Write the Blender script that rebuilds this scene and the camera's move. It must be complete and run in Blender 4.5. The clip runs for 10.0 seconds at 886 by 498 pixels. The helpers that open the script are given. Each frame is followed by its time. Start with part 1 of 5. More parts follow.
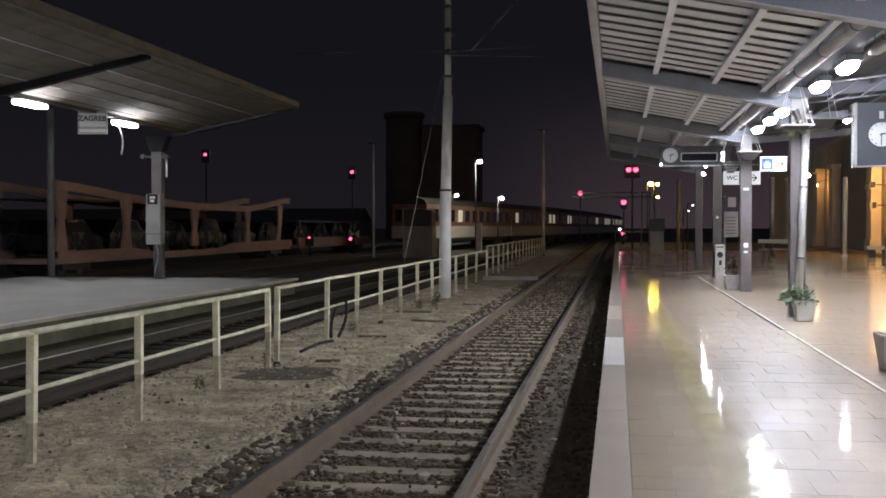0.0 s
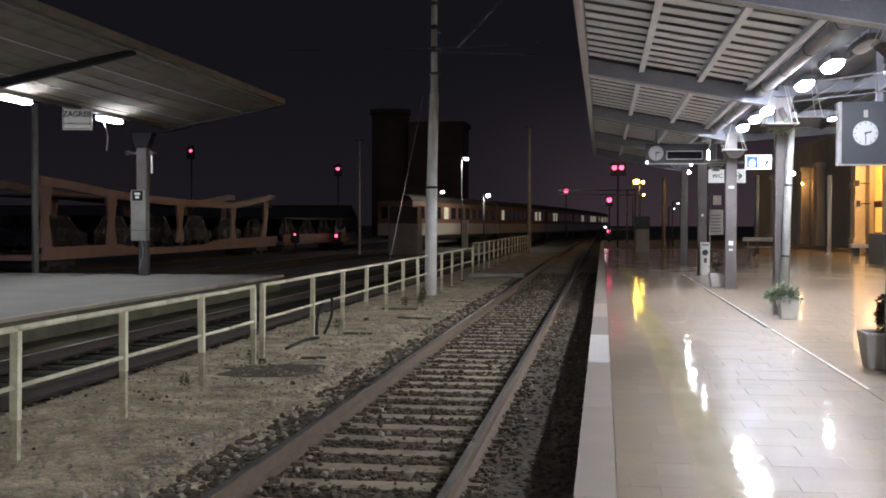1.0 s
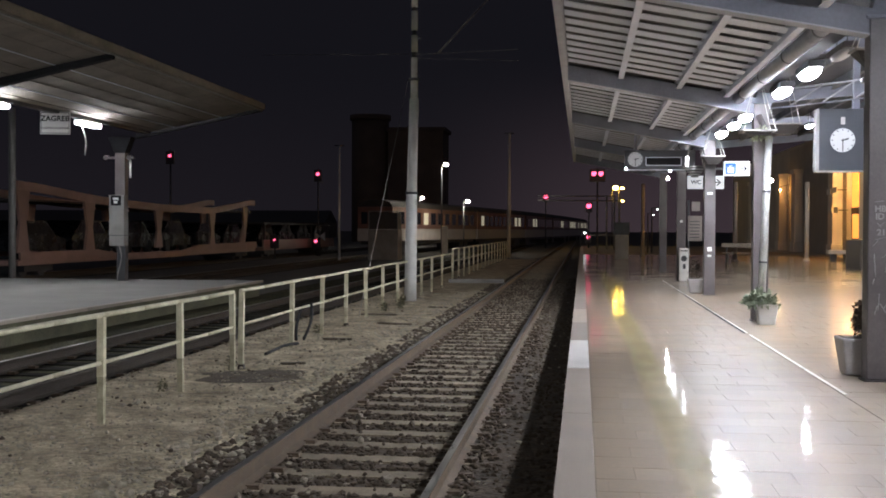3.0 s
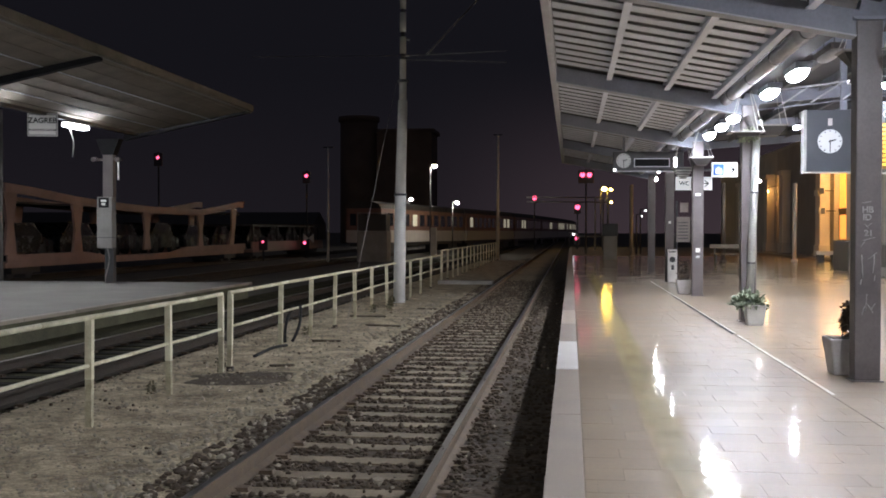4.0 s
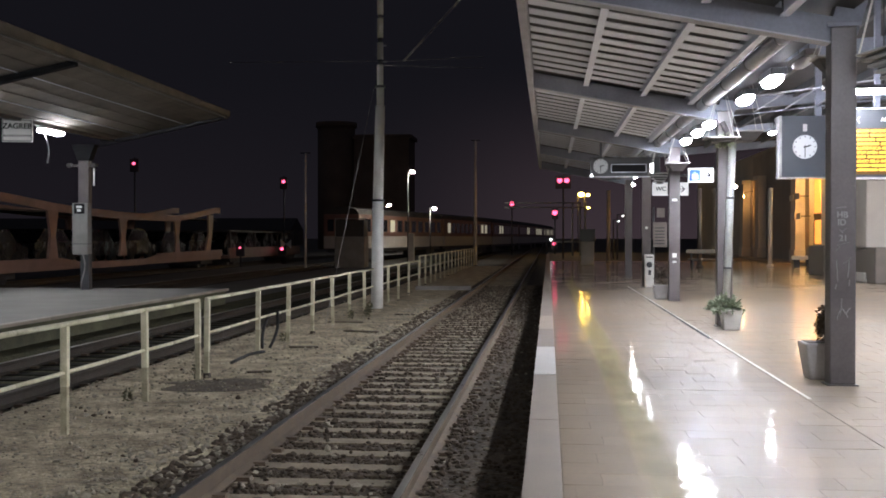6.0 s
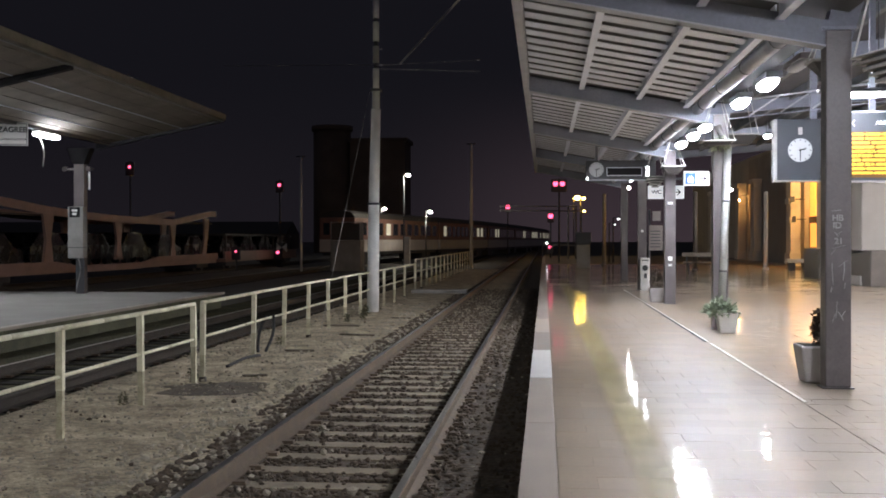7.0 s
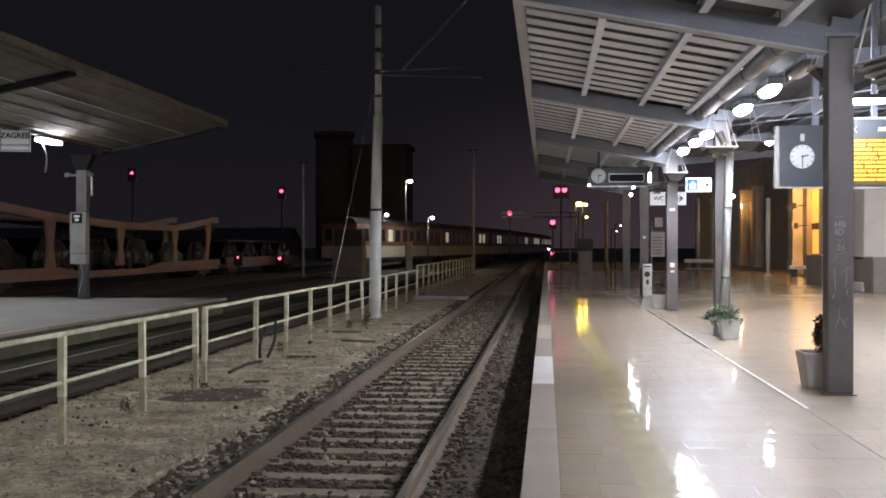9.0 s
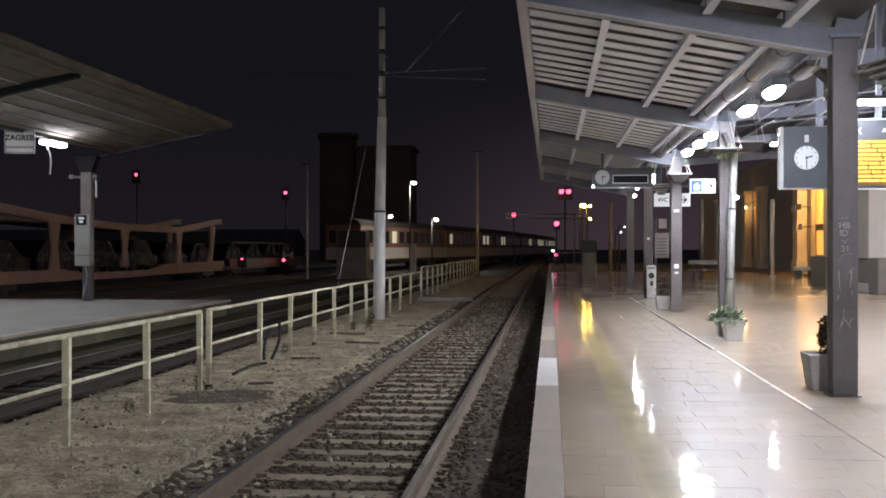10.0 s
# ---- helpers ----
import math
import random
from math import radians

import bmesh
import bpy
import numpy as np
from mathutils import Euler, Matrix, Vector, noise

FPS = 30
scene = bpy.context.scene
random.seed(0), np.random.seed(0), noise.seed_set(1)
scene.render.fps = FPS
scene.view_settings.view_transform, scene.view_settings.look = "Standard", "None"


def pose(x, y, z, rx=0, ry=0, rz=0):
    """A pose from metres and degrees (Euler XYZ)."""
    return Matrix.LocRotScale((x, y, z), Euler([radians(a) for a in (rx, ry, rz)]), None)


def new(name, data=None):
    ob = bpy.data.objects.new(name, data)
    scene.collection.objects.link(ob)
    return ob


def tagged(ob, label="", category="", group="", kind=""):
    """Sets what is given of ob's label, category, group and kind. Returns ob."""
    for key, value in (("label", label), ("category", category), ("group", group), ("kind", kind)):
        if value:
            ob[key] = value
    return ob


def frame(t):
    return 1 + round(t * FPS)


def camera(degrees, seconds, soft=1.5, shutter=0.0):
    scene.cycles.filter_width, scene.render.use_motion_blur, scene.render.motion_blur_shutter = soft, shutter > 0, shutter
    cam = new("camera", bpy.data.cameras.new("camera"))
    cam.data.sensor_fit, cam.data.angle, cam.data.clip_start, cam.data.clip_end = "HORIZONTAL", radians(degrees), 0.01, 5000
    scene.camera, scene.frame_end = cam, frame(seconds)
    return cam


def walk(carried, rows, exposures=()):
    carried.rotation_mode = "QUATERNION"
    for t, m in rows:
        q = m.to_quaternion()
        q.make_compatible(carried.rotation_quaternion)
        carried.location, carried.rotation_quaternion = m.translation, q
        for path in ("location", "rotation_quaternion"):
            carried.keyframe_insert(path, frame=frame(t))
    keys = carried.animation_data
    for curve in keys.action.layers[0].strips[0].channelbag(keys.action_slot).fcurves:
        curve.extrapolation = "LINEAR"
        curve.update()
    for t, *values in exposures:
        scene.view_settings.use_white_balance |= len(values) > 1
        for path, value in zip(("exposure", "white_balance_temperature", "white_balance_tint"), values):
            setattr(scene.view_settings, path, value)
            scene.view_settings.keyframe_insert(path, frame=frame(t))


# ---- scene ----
cam = camera(42.77, 10.0, soft=1.8)
EYE = (0.0, 0.0, 1.47)  # the tripod-still eye stands on the platform; yaw, pitch and roll in degrees
PATH = [(0.0, 8.745, -1.111, -0.034),
        (0.5, 8.417, -1.233, 0.097),
        (1.0, 8.033, -1.253, 0.122),
        (1.5, 7.785, -1.207, 0.175),
        (2.0, 7.602, -1.089, 0.201),
        (3.5, 6.709, -0.932, 0.178),
        (4.0, 6.450, -0.887, 0.114),
        (4.5, 6.146, -0.848, 0.151),
        (5.0, 5.839, -0.784, 0.088),
        (5.5, 5.552, -0.695, 0.047),
        (7.0, 5.111, -0.429, -0.028),
        (7.5, 5.136, -0.369, -0.013),
        (8.0, 5.169, -0.310, -0.046),
        (8.5, 5.170, -0.203, 0.016),
        (9.0, 5.213, -0.117, 0.019),
        (9.5, 5.292, -0.073, 0.011),
        (10.0, 5.414, -0.040, -0.030)]
walk(cam, [(t, pose(*EYE, 90 + p, -r, y)) for t, y, p, r in PATH], exposures=((0.0, 0.27), (10.0, 0.29)))

# ---- world: a night sky over a lit town ----
world = bpy.data.worlds.new("night")
scene.world = world
world.use_nodes = True
wn, wl = world.node_tree.nodes, world.node_tree.links
bg = wn["Background"]
bg.inputs["Color"].default_value = (0.55, 0.58, 0.80, 1)
bg.inputs["Strength"].default_value = 0.026

# ---- materials ----
def mat(name, a, b=None, rough=0.6, metal=0.0, scale=3.0, fine=40.0, bump=0.15, rand=0.15, gloss_var=0.1, spec=0.5, coat=0.0, pebble=0.0, wave=0.0):
    """Two colours mixed by coarse and fine noise in world metres, with fine relief and a shift by object."""
    m = bpy.data.materials.new(name)
    m.use_nodes = True
    nt = m.node_tree
    n, l = nt.nodes, nt.links
    p = n["Principled BSDF"]
    b = b or tuple(c * 0.6 for c in a)
    geo = n.new("ShaderNodeNewGeometry")
    big, small = n.new("ShaderNodeTexNoise"), n.new("ShaderNodeTexNoise")
    for t, s, d in ((big, scale, 4), (small, fine, 3)):
        l.new(geo.outputs["Position"], t.inputs["Vector"])
        t.inputs["Scale"].default_value, t.inputs["Detail"].default_value = s, d
    add = n.new("ShaderNodeMath")
    add.operation = "ADD"
    l.new(big.outputs["Fac"], add.inputs[0])
    half = n.new("ShaderNodeMath")
    half.operation = "MULTIPLY"
    half.inputs[1].default_value = 0.6
    l.new(small.outputs["Fac"], half.inputs[0])
    l.new(half.outputs[0], add.inputs[1])
    span = n.new("ShaderNodeMapRange")
    span.inputs["From Min"].default_value, span.inputs["From Max"].default_value = 0.55, 1.05
    l.new(add.outputs[0], span.inputs["Value"])
    mix = n.new("ShaderNodeMix")
    mix.data_type = "RGBA"
    mix.inputs[6].default_value, mix.inputs[7].default_value = (*b, 1), (*a, 1)
    l.new(span.outputs[0], mix.inputs[0])
    hsv = n.new("ShaderNodeHueSaturation")
    info = n.new("ShaderNodeObjectInfo")
    val = n.new("ShaderNodeMapRange")
    val.inputs["To Min"].default_value, val.inputs["To Max"].default_value = 1 - rand, 1 + rand
    l.new(info.outputs["Random"], val.inputs["Value"])
    l.new(val.outputs[0], hsv.inputs["Value"])
    l.new(mix.outputs[2], hsv.inputs["Color"])
    l.new(hsv.outputs[0], p.inputs["Base Color"])
    rr = n.new("ShaderNodeMapRange")
    rr.inputs["To Min"].default_value, rr.inputs["To Max"].default_value = max(0.02, rough - gloss_var), min(1, rough + gloss_var)
    l.new(span.outputs[0], rr.inputs["Value"])
    l.new(rr.outputs[0], p.inputs["Roughness"])
    p.inputs["Metallic"].default_value = metal
    p.inputs["Specular IOR Level"].default_value = spec
    p.inputs["Coat Weight"].default_value = coat
    if coat:
        cr = n.new("ShaderNodeMapRange")
        cr.inputs["To Min"].default_value, cr.inputs["To Max"].default_value = 0.02, 0.09
        l.new(span.outputs[0], cr.inputs["Value"])
        l.new(cr.outputs[0], p.inputs["Coat Roughness"])
    if pebble:
        vor = n.new("ShaderNodeTexVoronoi")
        vor.inputs["Scale"].default_value = pebble
        l.new(geo.outputs["Position"], vor.inputs["Vector"])
        grey = n.new("ShaderNodeSeparateColor")
        l.new(vor.outputs["Color"], grey.inputs[0])
        pv = n.new("ShaderNodeMapRange")
        pv.inputs["To Min"].default_value, pv.inputs["To Max"].default_value = 0.72, 1.22
        l.new(grey.outputs[0], pv.inputs["Value"])
        l.new(pv.outputs[0], hsv.inputs["Value"])
        pit = n.new("ShaderNodeMath")
        pit.operation = "MULTIPLY_ADD"
        pit.inputs[1].default_value = -1.2
        l.new(vor.outputs["Distance"], pit.inputs[0])
        l.new(add.outputs[0], pit.inputs[2])
        add = pit
    if bump:
        bp = n.new("ShaderNodeBump")
        bp.inputs["Strength"].default_value, bp.inputs["Distance"].default_value = bump, 0.02
        l.new(add.outputs[0], bp.inputs["Height"])
        l.new(bp.outputs[0], p.inputs["Normal"])
    if wave:
        vm, wv, wb = n.new("ShaderNodeVectorMath"), n.new("ShaderNodeTexNoise"), n.new("ShaderNodeBump")
        vm.operation, vm.inputs[1].default_value = "MULTIPLY", (0.55, 1.7, 1.0)
        l.new(geo.outputs["Position"], vm.inputs[0])
        l.new(vm.outputs[0], wv.inputs["Vector"])
        wv.inputs["Scale"].default_value, wv.inputs["Detail"].default_value = 1.0, 3
        wb.inputs["Strength"].default_value, wb.inputs["Distance"].default_value = wave, 0.02
        l.new(wv.outputs["Fac"], wb.inputs["Height"])
        l.new(bp.outputs[0], wb.inputs["Normal"])
        l.new(wb.outputs[0], p.inputs["Normal"]), l.new(wb.outputs[0], p.inputs["Coat Normal"])
    return m


def glow(name, colour, strength):
    m = bpy.data.materials.new(name)
    m.use_nodes = True
    p = m.node_tree.nodes["Principled BSDF"]
    p.inputs["Base Color"].default_value = (*[min(0.8, c) for c in colour], 1)
    p.inputs["Emission Color"].default_value = (*colour, 1)
    p.inputs["Emission Strength"].default_value = strength
    return m


TILE = mat("polished_stone_tile", (0.425, 0.332, 0.236), (0.295, 0.228, 0.16), 0.45, 0, 0.9, 25, 0.012, 0.07, 0.08, spec=0.25, coat=0.72, wave=0.27)
COPING = mat("coping_stone", (0.36, 0.305, 0.25), (0.25, 0.21, 0.17), 0.55, 0, 2, 60, 0.2, 0.25)
COPING_PALE = mat("pale_coping_stone", (0.60, 0.58, 0.55), (0.48, 0.46, 0.43), 0.5, 0, 2, 60, 0.1, 0.05)
GROUT = mat("grout", (0.33, 0.27, 0.205), (0.20, 0.16, 0.12), 0.8, 0, 3, 50, 0.2)
CONCRETE = mat("concrete", (0.34, 0.32, 0.29), (0.20, 0.18, 0.16), 0.85, 0, 1.5, 60, 0.3)
ASPHALT = mat("worn_asphalt", (0.26, 0.25, 0.235), (0.18, 0.17, 0.16), 0.8, 0, 0.8, 90, 0.3)
GRAVEL = mat("packed_gravel", (0.60, 0.50, 0.335), (0.16, 0.128, 0.08), 0.95, 0, 2.0, 11, 1.0, pebble=34)
DAMP = mat("damp_gravel", (0.12, 0.093, 0.06), (0.055, 0.042, 0.027), 0.95, 0, 2, 34, 1.0, pebble=26)
BALLAST = mat("ballast_bed", (0.115, 0.084, 0.052), (0.04, 0.028, 0.017), 0.95, 0, 2, 28, 1.0, pebble=18)
# near-black base colours for bed and sleepers beyond the fence
DARK_BED = mat("near_black_ballast", (0.075, 0.068, 0.034), (0.02, 0.019, 0.010), 0.95, 0, 1.2, 14, 1.0, spec=0.15, pebble=18)
DARK_SLEEPER = mat("near_black_sleeper", (0.018, 0.016, 0.012), (0.010, 0.009, 0.007), 0.9, 0, 4, 40, 0.4, spec=0.12)
EARTH = mat("dark_earth", (0.10, 0.09, 0.075), (0.05, 0.043, 0.036), 0.95, 0, 0.4, 9, 0.8)
STONE_DARK = mat("brown_ballast_stone", (0.105, 0.077, 0.05), (0.04, 0.029, 0.019), 0.9, 0, 30, 150, 0.3)
STONE_PALE = mat("pale_ballast_stone", (0.44, 0.385, 0.29), (0.24, 0.205, 0.15), 0.9, 0, 20, 150, 0.3)
SLEEPER = mat("dirty_concrete_sleeper", (0.29, 0.235, 0.16), (0.13, 0.10, 0.065), 0.9, 0, 4, 45, 0.4, 0.22)
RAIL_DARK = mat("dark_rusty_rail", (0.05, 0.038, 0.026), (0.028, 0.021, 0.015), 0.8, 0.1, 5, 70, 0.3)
RAIL_RUST = mat("rusty_rail_side", (0.14, 0.10, 0.063), (0.07, 0.048, 0.03), 0.8, 0.1, 5, 70, 0.3)
RAIL_TOP = mat("worn_rail_head", (0.34, 0.32, 0.30), (0.20, 0.18, 0.16), 0.35, 0.8, 3, 60, 0.1)
YELLOW_PAINT = mat("pale_yellow_fence_paint", (0.74, 0.71, 0.52), (0.46, 0.42, 0.27), 0.55, 0, 6, 60, 0.2, 0.1)
YELLOW_DIRTY = mat("dirty_fence_foot", (0.52, 0.48, 0.33), (0.26, 0.225, 0.14), 0.8, 0, 9, 60, 0.3, 0.1)
STEEL_BROWN = mat("brown_grey_painted_steel", (0.115, 0.10, 0.10), (0.075, 0.066, 0.066), 0.45, 0, 3, 40, 0.08, 0.1)
# blue cast of beams and ribs stands for lamp haze, beams also lightened
BEAM = mat("grey_painted_beam", (0.22, 0.235, 0.285), (0.155, 0.168, 0.205), 0.6, 0, 2, 30, 0.1)
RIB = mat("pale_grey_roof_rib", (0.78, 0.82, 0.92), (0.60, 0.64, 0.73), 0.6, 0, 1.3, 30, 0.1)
# deck is coloured near black to stand for shade between the ribs
DECK = mat("shade_dark_roof_deck", (0.055, 0.056, 0.062), (0.035, 0.036, 0.04), 0.8, 0, 1.5, 30, 0.15)
WOOD_CEIL = mat("weathered_soffit_board", (0.27, 0.235, 0.20), (0.15, 0.128, 0.108), 0.8, 0, 1.6, 24, 0.3, 0.12)
GALV = mat("silver_duct", (0.46, 0.47, 0.50), (0.28, 0.29, 0.31), 0.45, 0.4, 2, 30, 0.1)
WHITE = mat("white_paint", (0.76, 0.76, 0.74), (0.62, 0.61, 0.58), 0.45, 0, 4, 50, 0.06)
PIPE_WHITE = mat("grey_white_drainpipe", (0.33, 0.34, 0.32), (0.20, 0.205, 0.19), 0.4, 0, 3, 40, 0.08)
CONC_POLE = mat("pale_concrete_mast", (0.68, 0.67, 0.63), (0.54, 0.53, 0.50), 0.8, 0, 3, 50, 0.2)
COL_GREY = mat("grey_column_paint", (0.25, 0.245, 0.235), (0.17, 0.165, 0.155), 0.7, 0, 3, 50, 0.15)
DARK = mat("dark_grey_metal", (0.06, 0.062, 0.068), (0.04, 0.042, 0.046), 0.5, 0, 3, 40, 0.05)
BOARD = mat("slate_board_panel", (0.045, 0.05, 0.06), (0.035, 0.04, 0.048), 0.4, 0, 2, 40, 0.03)
CAB = mat("grey_brown_cabinet", (0.24, 0.21, 0.19), (0.17, 0.15, 0.135), 0.5, 0, 2, 30, 0.05)
BLACK = mat("black_print", (0.02, 0.02, 0.022), (0.012, 0.012, 0.014), 0.7, 0, 4, 40, 0.0, spec=0.08)
BLUE = mat("blue_sign", (0.015, 0.12, 0.50), (0.012, 0.10, 0.42), 0.4, 0, 4, 40, 0.0)
ROPE = mat("pale_rope", (0.62, 0.61, 0.57), (0.48, 0.47, 0.44), 0.8, 0, 20, 90, 0.2)
SLAT = mat("grey_basket_slat", (0.30, 0.295, 0.28), (0.20, 0.195, 0.185), 0.7, 0, 6, 60, 0.2)
BOWL = mat("dark_plastic_bowl", (0.035, 0.033, 0.033), (0.022, 0.02, 0.02), 0.5, 0, 6, 60, 0.1)
POT = mat("white_concrete_planter", (0.60, 0.60, 0.57), (0.45, 0.45, 0.42), 0.7, 0, 4, 60, 0.2)
POT_GREY = mat("grey_concrete_planter", (0.40, 0.38, 0.36), (0.29, 0.27, 0.26), 0.7, 0, 4, 60, 0.2)
LEAF = mat("green_leaf", (0.26, 0.30, 0.215), (0.14, 0.17, 0.115), 0.5, 0, 8, 60, 0.1, 0.2)
LEAF_PALE = mat("pale_trailing_leaf", (0.30, 0.33, 0.22), (0.17, 0.20, 0.12), 0.6, 0, 8, 60, 0.1, 0.2)
LEAF_DRY = mat("dry_leaf", (0.09, 0.065, 0.045), (0.045, 0.034, 0.025), 0.8, 0, 8, 60, 0.1, 0.2)
WEED = mat("weed_leaf", (0.12, 0.11, 0.05), (0.06, 0.052, 0.025), 0.7, 0, 8, 60, 0.1, 0.2)
PLASTER = mat("ochre_plaster", (0.44, 0.40, 0.36), (0.34, 0.31, 0.275), 0.8, 0, 0.7, 30, 0.1)
PILASTER = mat("pale_stone_pilaster", (0.70, 0.66, 0.61), (0.58, 0.54, 0.50), 0.7, 0, 1, 30, 0.1)
DOOR_WOOD = mat("dark_wood_door", (0.10, 0.06, 0.035), (0.06, 0.035, 0.02), 0.5, 0, 3, 40, 0.1)
COACH_RED = mat("faded_red_coach_side", (0.25, 0.125, 0.095), (0.16, 0.08, 0.06), 0.45, 0, 1.2, 20, 0.05)
COACH_BAND = mat("grey_coach_band", (0.62, 0.57, 0.53), (0.48, 0.44, 0.41), 0.5, 0, 1.2, 20, 0.05)
COACH_ROOF = mat("dark_coach_roof", (0.06, 0.05, 0.045), (0.04, 0.035, 0.03), 0.7, 0, 1, 20, 0.1)
WAGON_RED = mat("oxide_red_wagon_steel", (0.40, 0.25, 0.205), (0.27, 0.165, 0.135), 0.6, 0, 1.5, 20, 0.1)
GLASS_DARK = mat("dark_window_glass", (0.02, 0.022, 0.025), (0.015, 0.016, 0.018), 0.08, 0, 2, 20, 0.0)
CAR_PAINT = mat("dark_car_paint", (0.010, 0.0105, 0.012), (0.007, 0.0075, 0.009), 0.25, 0, 2, 20, 0.0, 0.5, spec=0.4)
RUBBER = mat("black_rubber", (0.02, 0.02, 0.02), (0.014, 0.014, 0.014), 0.8, 0, 6, 60, 0.1)
FACADE = mat("sooty_brick_facade", (0.17, 0.12, 0.095), (0.10, 0.07, 0.055), 0.9, 0, 0.3, 6, 0.2)
LINE_YELLOW = mat("worn_yellow_line", (0.60, 0.52, 0.14), (0.54, 0.46, 0.18), 0.42, 0, 2.0, 30, 0.01, spec=0.25, coat=0.5, wave=0.27)
lt = LINE_YELLOW.node_tree
lg, lx, la, lm, ln_, lw = [lt.nodes.new(k) for k in ("ShaderNodeNewGeometry", "ShaderNodeSeparateXYZ", "ShaderNodeMath", "ShaderNodeMapRange", "ShaderNodeTexNoise", "ShaderNodeMath")]
lt.links.new(lg.outputs["Position"], lx.inputs[0])
lt.links.new(lx.outputs["X"], la.inputs[0])
la.operation, la.inputs[1].default_value = "SUBTRACT", 0.72
lab = lt.nodes.new("ShaderNodeMath")
lab.operation = "ABSOLUTE"
lt.links.new(la.outputs[0], lab.inputs[0])
lm.interpolation_type = "SMOOTHSTEP"
lm.inputs["From Min"].default_value, lm.inputs["From Max"].default_value = 0.04, 0.21
lm.inputs["To Min"].default_value, lm.inputs["To Max"].default_value = 1.0, 0.0
lt.links.new(lab.outputs[0], lm.inputs["Value"])
ln_.inputs["Scale"].default_value, ln_.inputs["Detail"].default_value = 1.6, 5
lt.links.new(lg.outputs["Position"], ln_.inputs["Vector"])
lw.operation = "MULTIPLY"
lm.inputs["To Min"].default_value = 0.42
lt.links.new(lm.outputs[0], lw.inputs[0]), lt.links.new(ln_.outputs["Fac"], lw.inputs[1])
lt.links.new(lw.outputs[0], lt.nodes["Principled BSDF"].inputs["Alpha"])  # rubbed away towards its edges
SCRATCH = mat("chalky_scratch", (0.30, 0.29, 0.29), (0.19, 0.18, 0.18), 0.9, 0, 20, 90, 0.1)
OLIVE_FACE = mat("olive_platform_face", (0.135, 0.13, 0.075), (0.045, 0.044, 0.024), 0.9, 0, 1.4, 20, 0.4)
FASCIA = mat("pale_grey_roof_edge", (0.42, 0.43, 0.47), (0.30, 0.31, 0.34), 0.7, 0, 3, 40, 0.15)
STRIP = mat("brass_threshold_strip", (0.60, 0.55, 0.46), (0.42, 0.38, 0.31), 0.35, 0.3, 3, 40, 0.05)

LAMP_ON = glow("cool_white_diffuser", (0.93, 0.97, 1.10), 232.0)
LAMP_LEFT = glow("cool_white_tube", (0.94, 0.975, 1.03), 82.0)
LAMP_SOFT = glow("soft_white_tube", (0.94, 0.97, 1.05), 45.0)
DIM_GLOW = glow("dim_white_glow", (0.95, 0.97, 1.0), 7.0)
LAMP_FAR = glow("far_white_lamp", (1.0, 0.95, 0.82), 650.0)
FILL_WALL = glow("white_wall_fill", (1.0, 0.95, 0.92), 480.0)
LED_BACK = glow("dim_amber_screen", (0.10, 0.042, 0.004), 0.35)
LAMP_DOOR = glow("strong_sodium_lamp", (1.0, 0.52, 0.15), 720.0)
LAMP_YELLOW = glow("sodium_lamp", (1.0, 0.60, 0.08), 90.0)
RED_ON = glow("red_signal_aspect", (1.0, 0.10, 0.22), 3.2)
WIN_LIT = glow("lit_coach_window", (0.95, 0.86, 0.66), 0.22)
WIN_WARM = glow("sodium_lit_glazing", (1.0, 0.40, 0.075), 0.95)
LED = glow("amber_led_text", (1.0, 0.45, 0.035), 0.42)


# ---- building blocks ----
def box(bm, x0, x1, y0, y1, z0, z1, taper=0.0):
    vs = [bm.verts.new(c) for c in ((x0 + taper, y0 + taper, z0), (x1 - taper, y0 + taper, z0), (x1 - taper, y1 - taper, z0), (x0 + taper, y1 - taper, z0),
                                    (x0, y0, z1), (x1, y0, z1), (x1, y1, z1), (x0, y1, z1))]
    for f in ((3, 2, 1, 0), (4, 5, 6, 7), (0, 1, 5, 4), (1, 2, 6, 5), (2, 3, 7, 6), (3, 0, 4, 7)):
        bm.faces.new([vs[i] for i in f])
    return bm


def tube(bm, a, b, r0, r1=None, n=12):
    a, b = Vector(a), Vector(b)
    r1 = r0 if r1 is None else r1
    q = (b - a).to_track_quat("Z", "Y").to_matrix()
    rings = []
    for c, r in ((a, r0), (b, r1)):
        rings.append([bm.verts.new(c + q @ Vector((r * math.cos(2 * math.pi * i / n), r * math.sin(2 * math.pi * i / n), 0))) for i in range(n)])
    for i in range(n):
        f = bm.faces.new((rings[0][i], rings[0][(i + 1) % n], rings[1][(i + 1) % n], rings[1][i]))
        f.smooth = n > 6
    bm.faces.new(rings[0][::-1]), bm.faces.new(rings[1])
    return bm


def ball(bm, c, r, sx=1.0, sy=1.0, sz=1.0, sub=2):
    m = Matrix.Translation(c) @ Matrix.Diagonal((r * sx, r * sy, r * sz, 1))
    bmesh.ops.create_icosphere(bm, subdivisions=sub, radius=1, matrix=m)
    return bm


def prism(bm, profile, axis, lo, hi):
    """A closed outline of (a, b) swept along an axis: 'y' takes (x, z), 'x' takes (y, z)."""
    ends = []
    for t in (lo, hi):
        ends.append([bm.verts.new((a, t, b) if axis == "y" else (t, a, b)) for a, b in profile])
    k = len(profile)
    for i in range(k):
        bm.faces.new((ends[0][i], ends[0][(i + 1) % k], ends[1][(i + 1) % k], ends[1][i]))
    bm.faces.new(ends[0][::-1]), bm.faces.new(ends[1])
    bmesh.ops.recalc_face_normals(bm, faces=bm.faces)
    return bm


